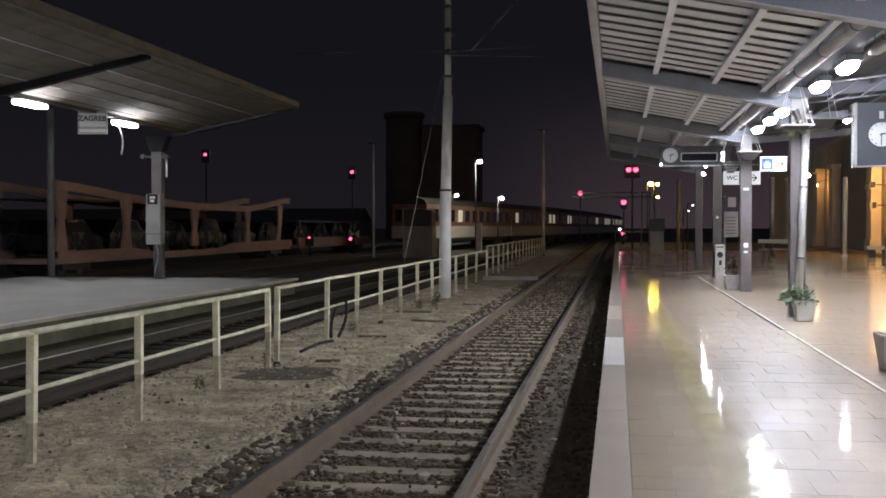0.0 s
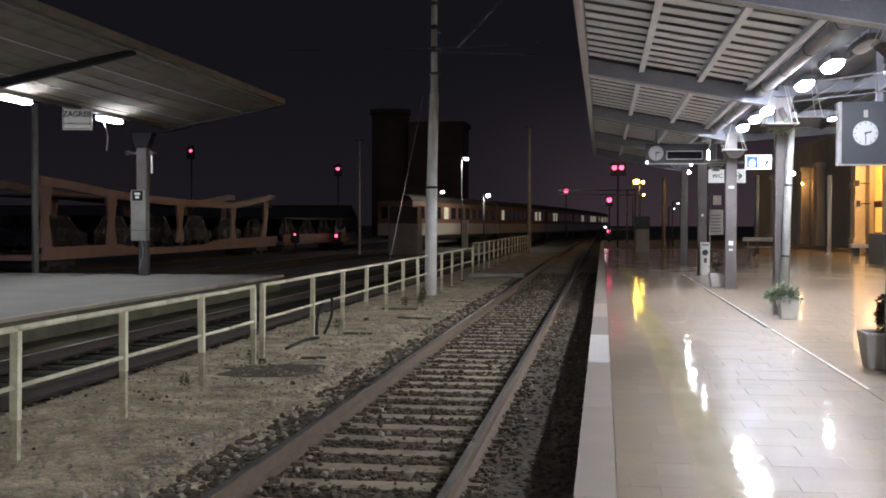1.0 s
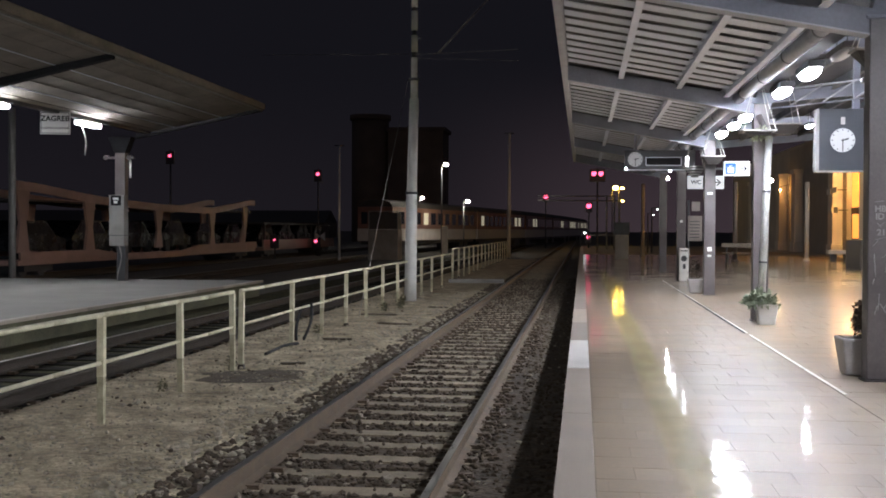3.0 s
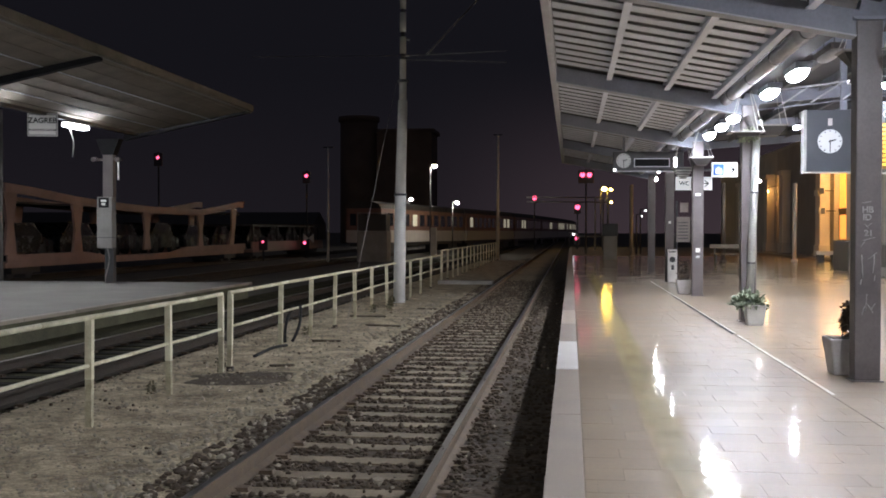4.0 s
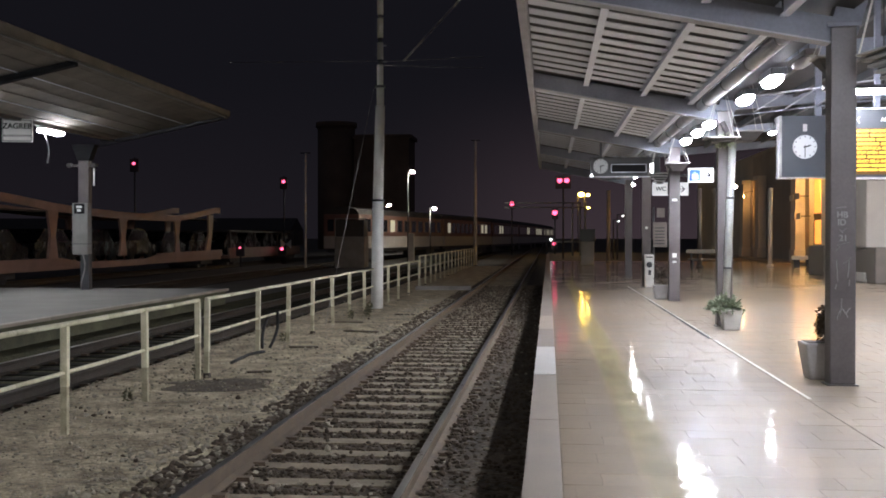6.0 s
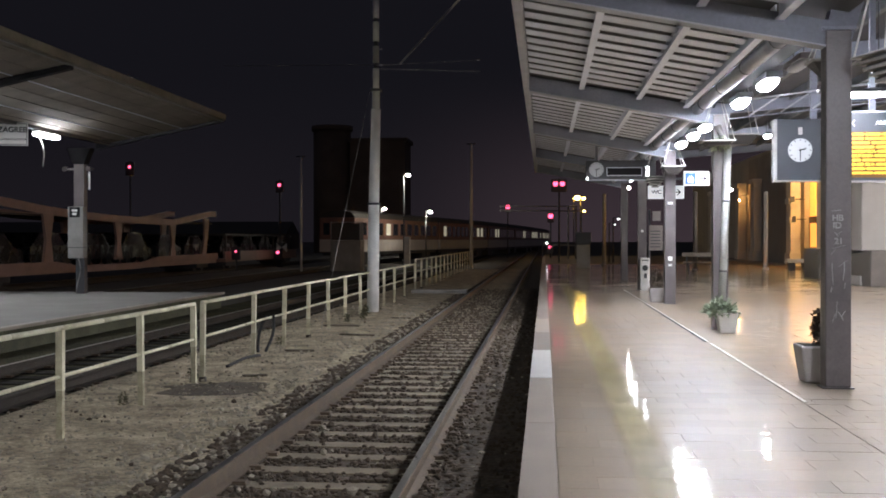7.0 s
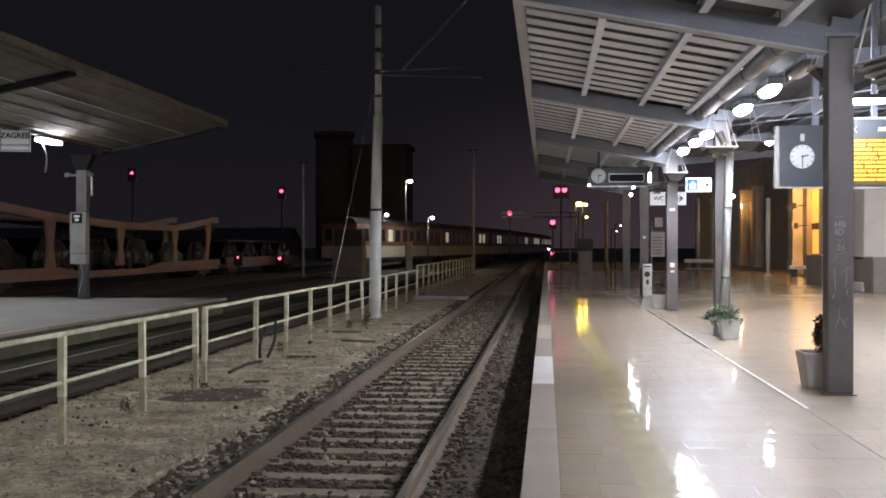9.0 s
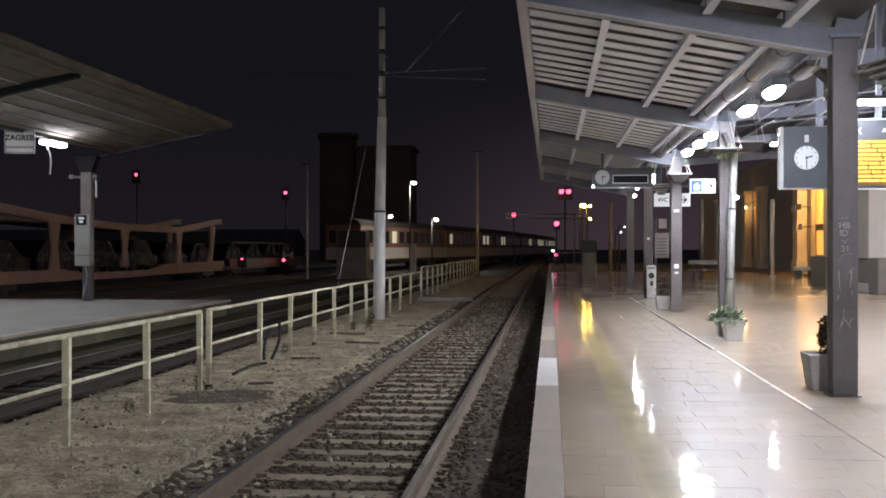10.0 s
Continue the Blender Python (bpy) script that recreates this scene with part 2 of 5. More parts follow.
def B(*args, taper=0.0, bevel=0.0):
    bm = box(bmesh.new(), *args, taper=taper)
    if bevel:
        bmesh.ops.bevel(bm, geom=bm.edges[:], offset=bevel, segments=2, affect="EDGES", profile=0.5)
    return bm


def part(name, bm, material, parent=None, label=""):
    me = bpy.data.meshes.new(name)
    bm.to_mesh(me)
    bm.free()
    me.materials.append(material)
    ob = new(name, me)
    ob.parent = parent
    if label:
        ob["label"] = label
    return ob


def thing(name, label, category, at=(0, 0, 0), group="", kind=""):
    ob = new(name)
    ob.location = at
    ob.empty_display_size = 0.1
    return tagged(ob, label, category, group, kind)


def piece(name, me, parent, loc):
    ob = new(name, me)
    ob.parent, ob.location = parent, loc
    return ob


def mesh_of(name, bm, material):
    me = bpy.data.meshes.new(name)
    bm.to_mesh(me)
    bm.free()
    me.materials.append(material)
    return me


def text(name, words, size, material, parent, m, label=""):
    cu = bpy.data.curves.new(name, "FONT")
    cu.body, cu.size, cu.align_x, cu.align_y, cu.extrude = words, size, "CENTER", "CENTER", 0.003
    cu.offset = size * 0.022
    tmp = bpy.data.objects.new(name, cu)
    me = bpy.data.meshes.new_from_object(tmp)
    bpy.data.objects.remove(tmp)
    me.materials.clear()
    me.materials.append(material)
    ob = new(name, me)
    ob.parent, ob.matrix_local = parent, m
    if label:
        ob["label"] = label
    return ob


def sweep(pts, radius, n=8):
    """One connected round tube through the points."""
    bm, last = bmesh.new(), None
    for i, p in enumerate(pts):
        d = (pts[min(i + 1, len(pts) - 1)] - pts[max(i - 1, 0)]).normalized()
        q = d.to_track_quat("Z", "Y").to_matrix()
        ring = [bm.verts.new(p + q @ Vector((radius * math.cos(2 * math.pi * k / n), radius * math.sin(2 * math.pi * k / n), 0))) for k in range(n)]
        if last:
            for k in range(n):
                bm.faces.new((last[k], last[(k + 1) % n], ring[(k + 1) % n], ring[k])).smooth = True
        else:
            bm.faces.new(ring[::-1])
        last = ring
    bm.faces.new(last)
    return bm


def rocks(name, spots, material, parent):
    """Many small angular stones as one mesh. spots: rows of x, y, z, size."""
    rng = np.random.default_rng(len(spots))
    base = bmesh.new()
    bmesh.ops.create_icosphere(base, subdivisions=1, radius=1)
    v0 = np.array([v.co[:] for v in base.verts])
    f0 = np.array([[v.index for v in f.verts] for f in base.faces])
    base.free()
    n, k = len(spots), len(v0)
    v = v0[None] * (1 + rng.uniform(-0.35, 0.35, (n, k, 1))) * rng.uniform(0.6, 1.25, (n, 1, 3)) * np.array((1, 1, 0.7))
    a = rng.uniform(0, 6.28, n)
    c, s = np.cos(a)[:, None], np.sin(a)[:, None]
    v = np.stack([v[..., 0] * c - v[..., 1] * s, v[..., 0] * s + v[..., 1] * c, v[..., 2]], -1)
    v = v * spots[:, None, 3:4] + spots[:, None, :3]
    f = f0[None] + (np.arange(n) * k)[:, None, None]
    me = bpy.data.meshes.new(name)
    me.from_pydata(v.reshape(-1, 3).tolist(), [], f.reshape(-1, 3).tolist())
    me.materials.append(material)
    ob = new(name, me)
    ob.parent = parent
    return ob


def leaves(name, centre, radii, count, size, material, parent, droop=0.0, seed=1, label=""):
    """A loose crown of small bent leaves inside an ellipsoid."""
    rng = random.Random(seed)
    bm = bmesh.new()
    for _ in range(count):
        d = Vector((rng.gauss(0, 1), rng.gauss(0, 1), rng.gauss(0, 1))).normalized() * rng.uniform(0.3, 1.0)
        p = Vector(centre) + Vector((d.x * radii[0], d.y * radii[1], d.z * radii[2] - droop * (d.x ** 2 + d.y ** 2)))
        w = Vector((d.x, d.y, d.z * 0.6 + rng.uniform(-0.5, 0.5))).normalized() * size * rng.uniform(0.6, 1.3)
        s = w.cross(Vector((rng.uniform(-1, 1), rng.uniform(-1, 1), 1))).normalized() * size * 0.3
        up = Vector((0, 0, size * 0.15))
        q = [bm.verts.new(c) for c in (p, p + w * 0.5 + s + up, p + w, p + w * 0.5 - s + up)]
        bm.faces.new((q[0], q[1], q[2])), bm.faces.new((q[0], q[2], q[3]))
    return part(name, bm, material, parent, label)


# ---- ground: one sheet with two sunken track beds ----
GROUND, BED, RAIL = -0.45, -0.478, -0.30


def ground_height(x, y):
    z = GROUND
    for c in (-1.78, -6.88, -14.6, -21.0):
        d = abs(x - c)
        if d < 1.75:
            z = min(z, BED + min(1.0, max(0, d - 0.85) / 0.12) * (GROUND - BED))
    if 4 < y < 60 and -5.4 < x < -2.9:
        z += 0.035 * (noise.noise(Vector((x * 1.3, y * 1.3, 0))) + 0.4 * noise.noise(Vector((x * 5, y * 5, 3))))
    return z


def ground():
    xs = [-1500, -300, -80, -40, -24] + list(np.arange(-23, -8.6, 0.4)) + list(np.arange(-8.6, -2.2, 0.12)) + list(np.arange(-2.2, 0.0, 0.3)) + [0.0, 5, 14, 40, 300, 1500]
    ys = [-60, -20] + list(np.arange(-13, 3, 0.5)) + list(np.arange(3, 34, 0.14)) + list(np.arange(34, 80, 1.0)) + [90, 120, 200, 500, 2500]
    vs = [(x, y, ground_height(x, y)) for y in ys for x in xs]
    nx = len(xs)
    fs, kinds = [], []
    for j in range(len(ys) - 1):
        for i in range(nx - 1):
            k = j * nx + i
            fs.append((k, k + 1, k + nx + 1, k + nx))
            mx, my = (xs[i] + xs[i + 1]) / 2, (ys[j] + ys[j + 1]) / 2
            wob = 0.16 * noise.noise(Vector((mx * 2, my * 1.1, 5)))
            strip = -6.0 + wob < mx < -2.95 + 1.2 * wob and my < 75
            bed = -3.4 < mx < 0 and my < 200
            dark_bed = -9.3 < mx < -5.7 and my < 160
            kinds.append(0 if strip else 1 if bed else 3 if dark_bed else 2)
    me = bpy.data.meshes.new("ground")
    me.from_pydata(vs, [], fs)
    for m in (GRAVEL, BALLAST, EARTH, DARK_BED):
        me.materials.append(m)
    for f, k in zip(me.polygons, kinds):
        f.material_index, f.use_smooth = k, True
    return tagged(new("ground", me), "dark railway ground with a pale packed gravel strip", "ground", kind="structure")


ground_ob = ground()


# ---- tracks ----
def rail_profile(x):
    h = [(-0.07, -0.16), (0.07, -0.16), (0.07, -0.148), (0.012, -0.125), (0.012, -0.045), (0.035, -0.03), (0.035, -0.004), (0.03, 0.0),
         (-0.03, 0.0), (-0.035, -0.004), (-0.035, -0.03), (-0.012, -0.045), (-0.012, -0.125), (-0.07, -0.148)]
    return [(x + a, RAIL + b) for a, b in h]


def track(x, y0, y1, label, near=0, wood=DARK_SLEEPER):
    t = thing("railway_track", label, "track", (x, y0, BED))
    t.location = (0, 0, 0)
    for s in (-0.752, 0.752):
        # tracks beyond the fence take the darker rail colour
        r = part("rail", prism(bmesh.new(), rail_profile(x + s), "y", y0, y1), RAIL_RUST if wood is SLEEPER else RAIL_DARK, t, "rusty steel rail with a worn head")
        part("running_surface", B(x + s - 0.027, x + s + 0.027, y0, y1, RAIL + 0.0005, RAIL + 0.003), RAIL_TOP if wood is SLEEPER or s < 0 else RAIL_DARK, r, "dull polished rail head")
    n = int((y1 - y0) / 0.6)
    me = mesh_of("sleeper", box(bmesh.new(), -1.3, 1.3, -0.13, 0.13, -0.12, 0.0, taper=-0.02), wood)
    clip = mesh_of("rail_fastening", B(-0.05, 0.05, -0.05, 0.05, 0.0, 0.03, taper=-0.01), RAIL_RUST)
    rng = random.Random(3)
    for i in range(min(n, near)):
        s = piece("sleeper", me, t, (x + rng.uniform(-0.03, 0.03), y0 + 0.3 + 0.6 * i, RAIL - 0.165))
        s.rotation_euler = (rng.uniform(-0.02, 0.02), rng.uniform(-0.006, 0.006), rng.uniform(-0.012, 0.012))
        if 25 <= i < 62:
            for c in (-0.87, -0.64, 0.64, 0.87):
                piece("rail_fastening", clip, s, (c, 0, 0.0))
    if n > near:
        bm = bmesh.new()
        for i in range(near, n):
            y = y0 + 0.3 + 0.6 * i
            box(bm, x - 1.3, x + 1.3, y - 0.13, y + 0.13, RAIL - 0.285, RAIL - 0.165)
        tagged(part("sleeper_rest", bm, wood, t), kind="stuff")
    return t


track(-1.78, -12.5, 220, "rusty railway track on dirty concrete sleepers beside the platform", near=150, wood=SLEEPER)
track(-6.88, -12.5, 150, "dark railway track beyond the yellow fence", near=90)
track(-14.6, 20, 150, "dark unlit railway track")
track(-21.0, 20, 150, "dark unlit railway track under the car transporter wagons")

# ---- main platform ----
EDGE, INNER, FACADE_X = -0.15, 0.09, 14.2
platform = tagged(part("platform", B(EDGE + 0.06, FACADE_X, -12, 110, -0.6, -0.005), GROUT), "station platform of polished stone tiles with a stone edge", "platform", kind="structure")
for y0, y1, m in ((-12, 3, COPING), (3, 6.1, COPING), (6.1, 9.15, COPING), (9.15, 12.15, COPING), (12.15, 15.2, COPING_PALE), (15.2, 18.2, COPING), (18.2, 21.3, COPING),
                  (21.3, 24.3, COPING), (24.3, 27.4, COPING), (27.4, 33, COPING), (33, 45, COPING), (45, 110, COPING)):
    part("coping_slab", B(EDGE, INNER - 0.006, y0 + 0.004, y1 - 0.004, -0.14, 0.0 + (0.004 if m is COPING_PALE else 0), bevel=0.003), m, platform, "pale stone coping slab" if m is COPING_PALE else "")

# brass strip and drain slot between the edge zone and the column zone
strip = thing("floor_strip", "pale metal strip set in the platform floor with a dark slot", "floor strip")
for y0, y1 in ((10.5, 15.35), (15.4, 16.4), (16.7, 22.0), (22.05, 26.6), (26.7, 34)):
    part("metal_strip", B(2.345 if y0 < 16.5 else 2.356, 2.378, y0, y1, -0.004, 0.006), STRIP, strip)
part("slot", B(2.312, 2.352, 16.7, 26.6, -0.004, 0.004), BLACK, strip, "dark drain slot")
part("slot", B(2.333, 2.343, 5, 16.3, -0.004, 0.004), GROUT, strip, "dark drain slot")


# ---- columns of the main platform ----
COL_X, BAY = 2.9, 7.5
COL_Y = [11.6 + BAY * k for k in range(-3, 5)]


def column(y):
    c = thing("canopy_column", "brown-grey painted steel canopy column on the tiled platform", "column", (COL_X, y, 0), "canopy columns of the main platform")
    part("shaft", B(-0.125, 0.125, -0.11, 0.11, 0.012, 3.55, bevel=0.012), STEEL_BROWN, c)
    part("base_plate", B(-0.15, 0.15, -0.135, 0.135, 0.0, 0.012), STEEL_BROWN, c)
    part("head_plate", B(-0.16, 0.16, -0.15, 0.15, 3.55, 3.58), BEAM, c)
    return c


cols = [column(y) for y in COL_Y]


def sticker(y, z, w, h, x=COL_X):
    s = part("sticker", B(x - w / 2, x + w / 2, y - 0.114, y - 0.111, z - h / 2, z + h / 2), WHITE)
    tagged(s, "small worn white sticker on a column", "sticker")


sticker(26.6, 2.33, 0.12, 0.06), sticker(26.6, 1.05, 0.10, 0.10), sticker(26.6, 0.9, 0.09, 0.05), sticker(34.1, 1.75, 0.07, 0.07)

# scratched marks on the near column
scr = thing("scratched_marks", "pale scratched scribbles on the steel column", "graffiti", (COL_X, 11.485, 0))
for w, x, z in (("HB", -0.01, 1.69), ("ID", -0.015, 1.615), ("21", 0.0, 1.46)):
    o = text("scratched_letters", w, 0.085, SCRATCH, scr, Matrix.Translation((x, 0.0, z)) @ Matrix.Rotation(radians(90), 4, "X"))
rng = random.Random(8)
for x, z, ln, lean in ((-0.02, 1.765, 0.09, 1.45), (0.01, 1.545, 0.05, 0.9), (-0.02, 1.53, 0.05, -0.7), (0.0, 1.405, 0.12, 1.3), (-0.05, 1.36, 0.07, 0.6), (-0.06, 1.14, 0.22, -0.06), (0.05, 1.16, 0.18, 0.08), (0.04, 1.24, 0.10, 0.9),
                       (-0.02, 0.78, 0.17, 0.1), (-0.045, 0.70, 0.09, 0.3), (0.02, 0.72, 0.1, -0.5), (0.045, 0.74, 0.07, 0.6), (0.06, 1.02, 0.06, 0.2), (-0.07, 0.98, 0.05, 0.2)):
    pts = [Vector((max(-0.11, min(0.11, x + (q - 0.5) * ln * math.sin(lean) + rng.uniform(-0.004, 0.004))), 0.0, z + (q - 0.5) * ln * math.cos(lean))) for q in (0, 0.25, 0.5, 0.75, 1)]
    part("stroke", sweep(pts, 0.003 if z > 1.2 else 0.005, 5), SCRATCH, scr)


# ---- canopy of the main platform ----
def roof_z(x):
    """Underside of the beams: falling from the track side to the valley over the columns, then rising again."""
    return 3.99 - 0.19 * (x + 0.3) if x <= 3.0 else 4.30 + 0.08 * (x - 3.0)


canopy = thing("canopy", "grey steel platform canopy with pale ribs between dark beams", "canopy", kind="structure")
X0, X1 = -0.25, 10.3
for y in COL_Y:
    bm = prism(bmesh.new(), [(X0, roof_z(X0)), (3.0, roof_z(3.0)), (3.3, roof_z(3.3)), (X1, roof_z(X1)), (X1, roof_z(X1) + 0.25), (3.05, roof_z(3.05) + 0.25), (2.8, roof_z(2.8) + 0.25), (X0, roof_z(X0) + 0.25)], "y", y - 0.09, y + 0.09)
    part("beam", bm, BEAM, canopy, "dark grey cross beam")
    flange = [(X0, roof_z(X0) - 0.016), (2.99, roof_z(2.99) - 0.016), (2.99, roof_z(2.99) - 0.001), (X0, roof_z(X0) - 0.001)]
    part("beam_flange", prism(bmesh.new(), flange, "y", y - 0.105, y + 0.105), FASCIA, canopy, "paler lower flange")
ylo, yhi = COL_Y[0] - 2, COL_Y[-1] + 1.2
for x in (0.62, 1.56, 2.33, 3.6, 4.6, 5.6, 6.6, 7.6, 8.6):
    for y in COL_Y[:-1]:
        z = roof_z(x) + 0.17
        i_beam = [(x - 0.045, z), (x + 0.045, z), (x + 0.045, z + 0.016), (x + 0.008, z + 0.022), (x + 0.008, z + 0.19), (x - 0.008, z + 0.19), (x - 0.008, z + 0.022), (x - 0.045, z + 0.016)]
        # same purlins beyond the valley, coloured dark because that side gets less light
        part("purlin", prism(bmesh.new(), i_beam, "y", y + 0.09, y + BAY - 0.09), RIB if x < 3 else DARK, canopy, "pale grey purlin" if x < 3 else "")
part("fascia", B(X0 - 0.10, X0 - 0.002, ylo, yhi, roof_z(X0) + 0.05, roof_z(X0) + 0.35, bevel=0.01), FASCIA, canopy, "pale grey roof edge")
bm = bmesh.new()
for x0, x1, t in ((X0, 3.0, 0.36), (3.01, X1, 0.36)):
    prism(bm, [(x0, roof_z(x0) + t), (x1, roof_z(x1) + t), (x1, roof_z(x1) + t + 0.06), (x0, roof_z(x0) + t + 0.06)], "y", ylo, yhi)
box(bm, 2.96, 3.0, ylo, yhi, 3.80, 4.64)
part("roof_deck", bm, DECK, canopy, "roof deck coloured dark like the shaded gaps")
bm = bmesh.new()
RIB_PITCH = 0.58
yc = 13.34 - 43 * RIB_PITCH
while yc < yhi - 0.3:
    if all(abs(yc - y) > 0.26 for y in COL_Y):
        for x0, x1 in ((X0 + 0.01, 0.605), (0.635, 1.545), (1.575, 2.315)):
            a, b = roof_z(x0), roof_z(x1)
            prism(bm, [(x0, a + 0.262), (x1, b + 0.262), (x1, b + 0.27), (x0, a + 0.27)], "y", yc - 0.17, yc + 0.17)
    yc += RIB_PITCH
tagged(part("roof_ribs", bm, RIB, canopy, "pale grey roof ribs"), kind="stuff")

# silver ducts and pipes along the valley
for x, z, r, lab in ((2.52, 3.635, 0.092, "silver insulated duct tied up under the canopy"),):
    d = thing("duct", lab, "duct", (x, 0, z))
    for k, y in enumerate(COL_Y[3:-1]):
        part("duct_section", tube(bmesh.new(), (0, y + 0.1, 0), (0, y + BAY - 0.1, 0), r, n=20), GALV, d)
        for j in range(4):
            yy = y + 0.9 + 1.9 * j
            part("duct_band", tube(bmesh.new(), (0, yy, 0), (0, yy + 0.04, 0), r + 0.008, n=20), DARK, d, "dark strap")
# lattice girder on the far side of the valley
for y in (19.35,):
    g = thing("lattice_girder", "pale thin lattice girder between canopy column and hall", "girder", (0, y, 0))
    part("top_chord", tube(bmesh.new(), (3.0, 0, 3.78), (7.4, 0, 4.32), 0.016, n=8), FASCIA, g)
    part("bottom_chord", tube(bmesh.new(), (3.0, 0, 3.50), (7.4, 0, 3.95), 0.014, n=8), BEAM, g)
    for k in range(4):
        x = 3.42 + 0.52 * k
        part("diagonal", tube(bmesh.new(), (x, 0, 3.56 + 0.055 * k), (x + 0.52, 0, 3.90 + 0.064 * k), 0.014, n=8), FASCIA, g)


# ---- lamps ----
def luminaire(x, y, z, lit=True, along="y", w=0.20, length=0.90, kind_mat=None, hang=0.25, tall=0.065):
    l = thing("canopy_luminaire", "lit oval white luminaire hung under the canopy" if lit else "unlit brownish tube luminaire hung under the canopy", "lamp", (x, y, z), "canopy luminaires" if lit else "")
    sx, sy = (w / 2, length / 2) if along == "y" else (length / 2, w / 2)
    part("housing", B(-sx * 1.1, sx * 1.1, -sy * 1.04, sy * 1.04, tall * 0.06, tall + 0.012, bevel=0.015), DARK if lit else STEEL_BROWN, l)
    bm = bmesh.new()
    bmesh.ops.create_uvsphere(bm, u_segments=20, v_segments=10, radius=1, matrix=Matrix.Diagonal((sx, sy, tall, 1)))
    for v in bm.verts:
        v.co.x = math.copysign(abs(v.co.x / sx) ** 0.7 * sx, v.co.x)
        v.co.y = math.copysign(abs(v.co.y / sy) ** 0.7 * sy, v.co.y)
    for f in bm.faces:
        f.smooth = True
    part("diffuser", bm, (kind_mat or LAMP_ON) if lit else GALV, l, "glowing diffuser" if lit else "dull reflector")
    for s in (-0.6, 0.6):
        ax, ay = (0, s * sy) if along == "y" else (s * sx, 0)
        part("hanger", tube(bmesh.new(), (ax, ay, tall + 0.012), (ax, ay, 0.14 + hang), 0.008, n=6), DARK, l)
    return l


# 37.6 and 39.6 are added, hidden behind the display, to brighten the far floor
for y in (-6.9, -4.8, 0.6, 2.7, 8.8, 15.6, 17.7, 21.5, 23.2, 25.2, 32.0, 37.6, 39.6):
    luminaire(3.0, y, 3.59, hang=0.1, w=0.20 if y < 30 else 0.09, tall=0.09, kind_mat=LAMP_ON if y < 30 else LAMP_SOFT)
luminaire(3.0, 13.73, 3.55, lit=False, hang=0.1, w=0.16, length=0.9)
luminaire(3.80, 14.2, 3.26, along="x", length=0.85, w=0.14, hang=1.36, tall=0.05)
# x=8 lamps are added out of view to brighten the hall side
for x, y in ((8.0, -4.0), (8.0, 3.5), (8.0, 11.0), (8.0, 18.5), (8.0, 25.0), (8.0, 32.0), (6.35, 33.0)):
    luminaire(x, y, 4.45, hang=roof_z(x) + 0.36 - 4.45 - 0.13, w=0.3 if x > 7 else 0.16, length=1.0 if x > 7 else 0.6)
for x, y, z in ((3.07, 41.9, 3.37), (2.95, 33.6, 3.62)):
    l = thing("small_lamp", "small round lit white lamp below the canopy", "lamp", (x, y, z))
    part("globe", ball(bmesh.new(), (0, -0.2, 0), 0.05), LAMP_FAR if y > 40 else LAMP_LEFT, l)
    part("bracket", tube(bmesh.new(), (0, -0.2, 0.1), (0, 0.0, 0.18), 0.02, n=6), DARK, l)


# ---- hanging baskets ----
def basket(x, y, z, w, top, slats=True, plant=False, seed=1):
    b = thing("hanging_basket", "hanging slatted flower basket on pale ropes" if slats else "shallow hanging tray with a dry trailing plant on ropes" if slats is None else "dark hanging flower bowl on pale ropes", "hanging basket", (x, y, z), "hanging baskets")
    part("rim", B(-w / 2, w / 2, -w / 2, w / 2, -0.014, 0.008, bevel=0.005), SLAT, b)
    if slats is None:
        part("tray", B(-w / 2 + 0.06, w / 2 - 0.06, -w / 2 + 0.06, w / 2 - 0.06, -0.07, -0.02, taper=0.04), BOWL, b)
    elif slats:
        for k in range(4):
            s = w / 2 - 0.04 * (k + 1)
            part("slat", B(-s, s, -s, s, -0.075 - 0.06 * k, -0.045 - 0.06 * k, bevel=0.005), SLAT, b)
            # dark filler boxes stand for the shade between slats
            part("shadow_gap", B(-s + 0.03, s - 0.03, -s + 0.03, s - 0.03, -0.045 - 0.06 * k, -0.02 - 0.06 * k), BOWL, b)
    else:
        part("bowl", B(-w / 2 + 0.02, w / 2 - 0.02, -w / 2 + 0.02, w / 2 - 0.02, -0.17, -0.02, taper=0.12), BOWL, b)
    for sx, sy in ((-1, -1), (1, -1), (1, 1), (-1, 1)):
        part("rope", tube(bmesh.new(), (sx * w * 0.46, sy * w * 0.46, 0), (sx * 0.02, sy * 0.02, top - z), 0.005 if w < 0.6 or y > 12 else 0.010, n=6), ROPE, b)
    if plant:
        leaves("trailing_plant", (0.05, 0, -0.02), (w * 0.30, w * 0.26, 0.11), 210, 0.05, LEAF_PALE, b, 0.12, seed)
    return b


basket(2.80, 18.75, 3.08, 0.54, 3.97, slats=None, plant=True, seed=3)
basket(3.30, 19.75, 3.27, 0.64, 4.70, slats=False)
basket(2.92, 26.15, 3.15, 0.52, 3.86, slats=False)
basket(2.62, 27.2, 2.98, 0.50, 3.82)
basket(3.30, 11.0, 3.22, 0.60, 4.70).rotation_euler[2] = 0.25
basket(2.92, 12.1, 3.33, 0.36, 3.72, slats=False)

# white drainpipe in front of the second column
dp = thing("drainpipe", "grey-white leaning drainpipe strapped to a canopy column", "pipe")
part("pipe", tube(bmesh.new(), (2.90, 18.96, 0.0), (3.00, 18.90, 3.02), 0.060, n=16), PIPE_WHITE, dp)
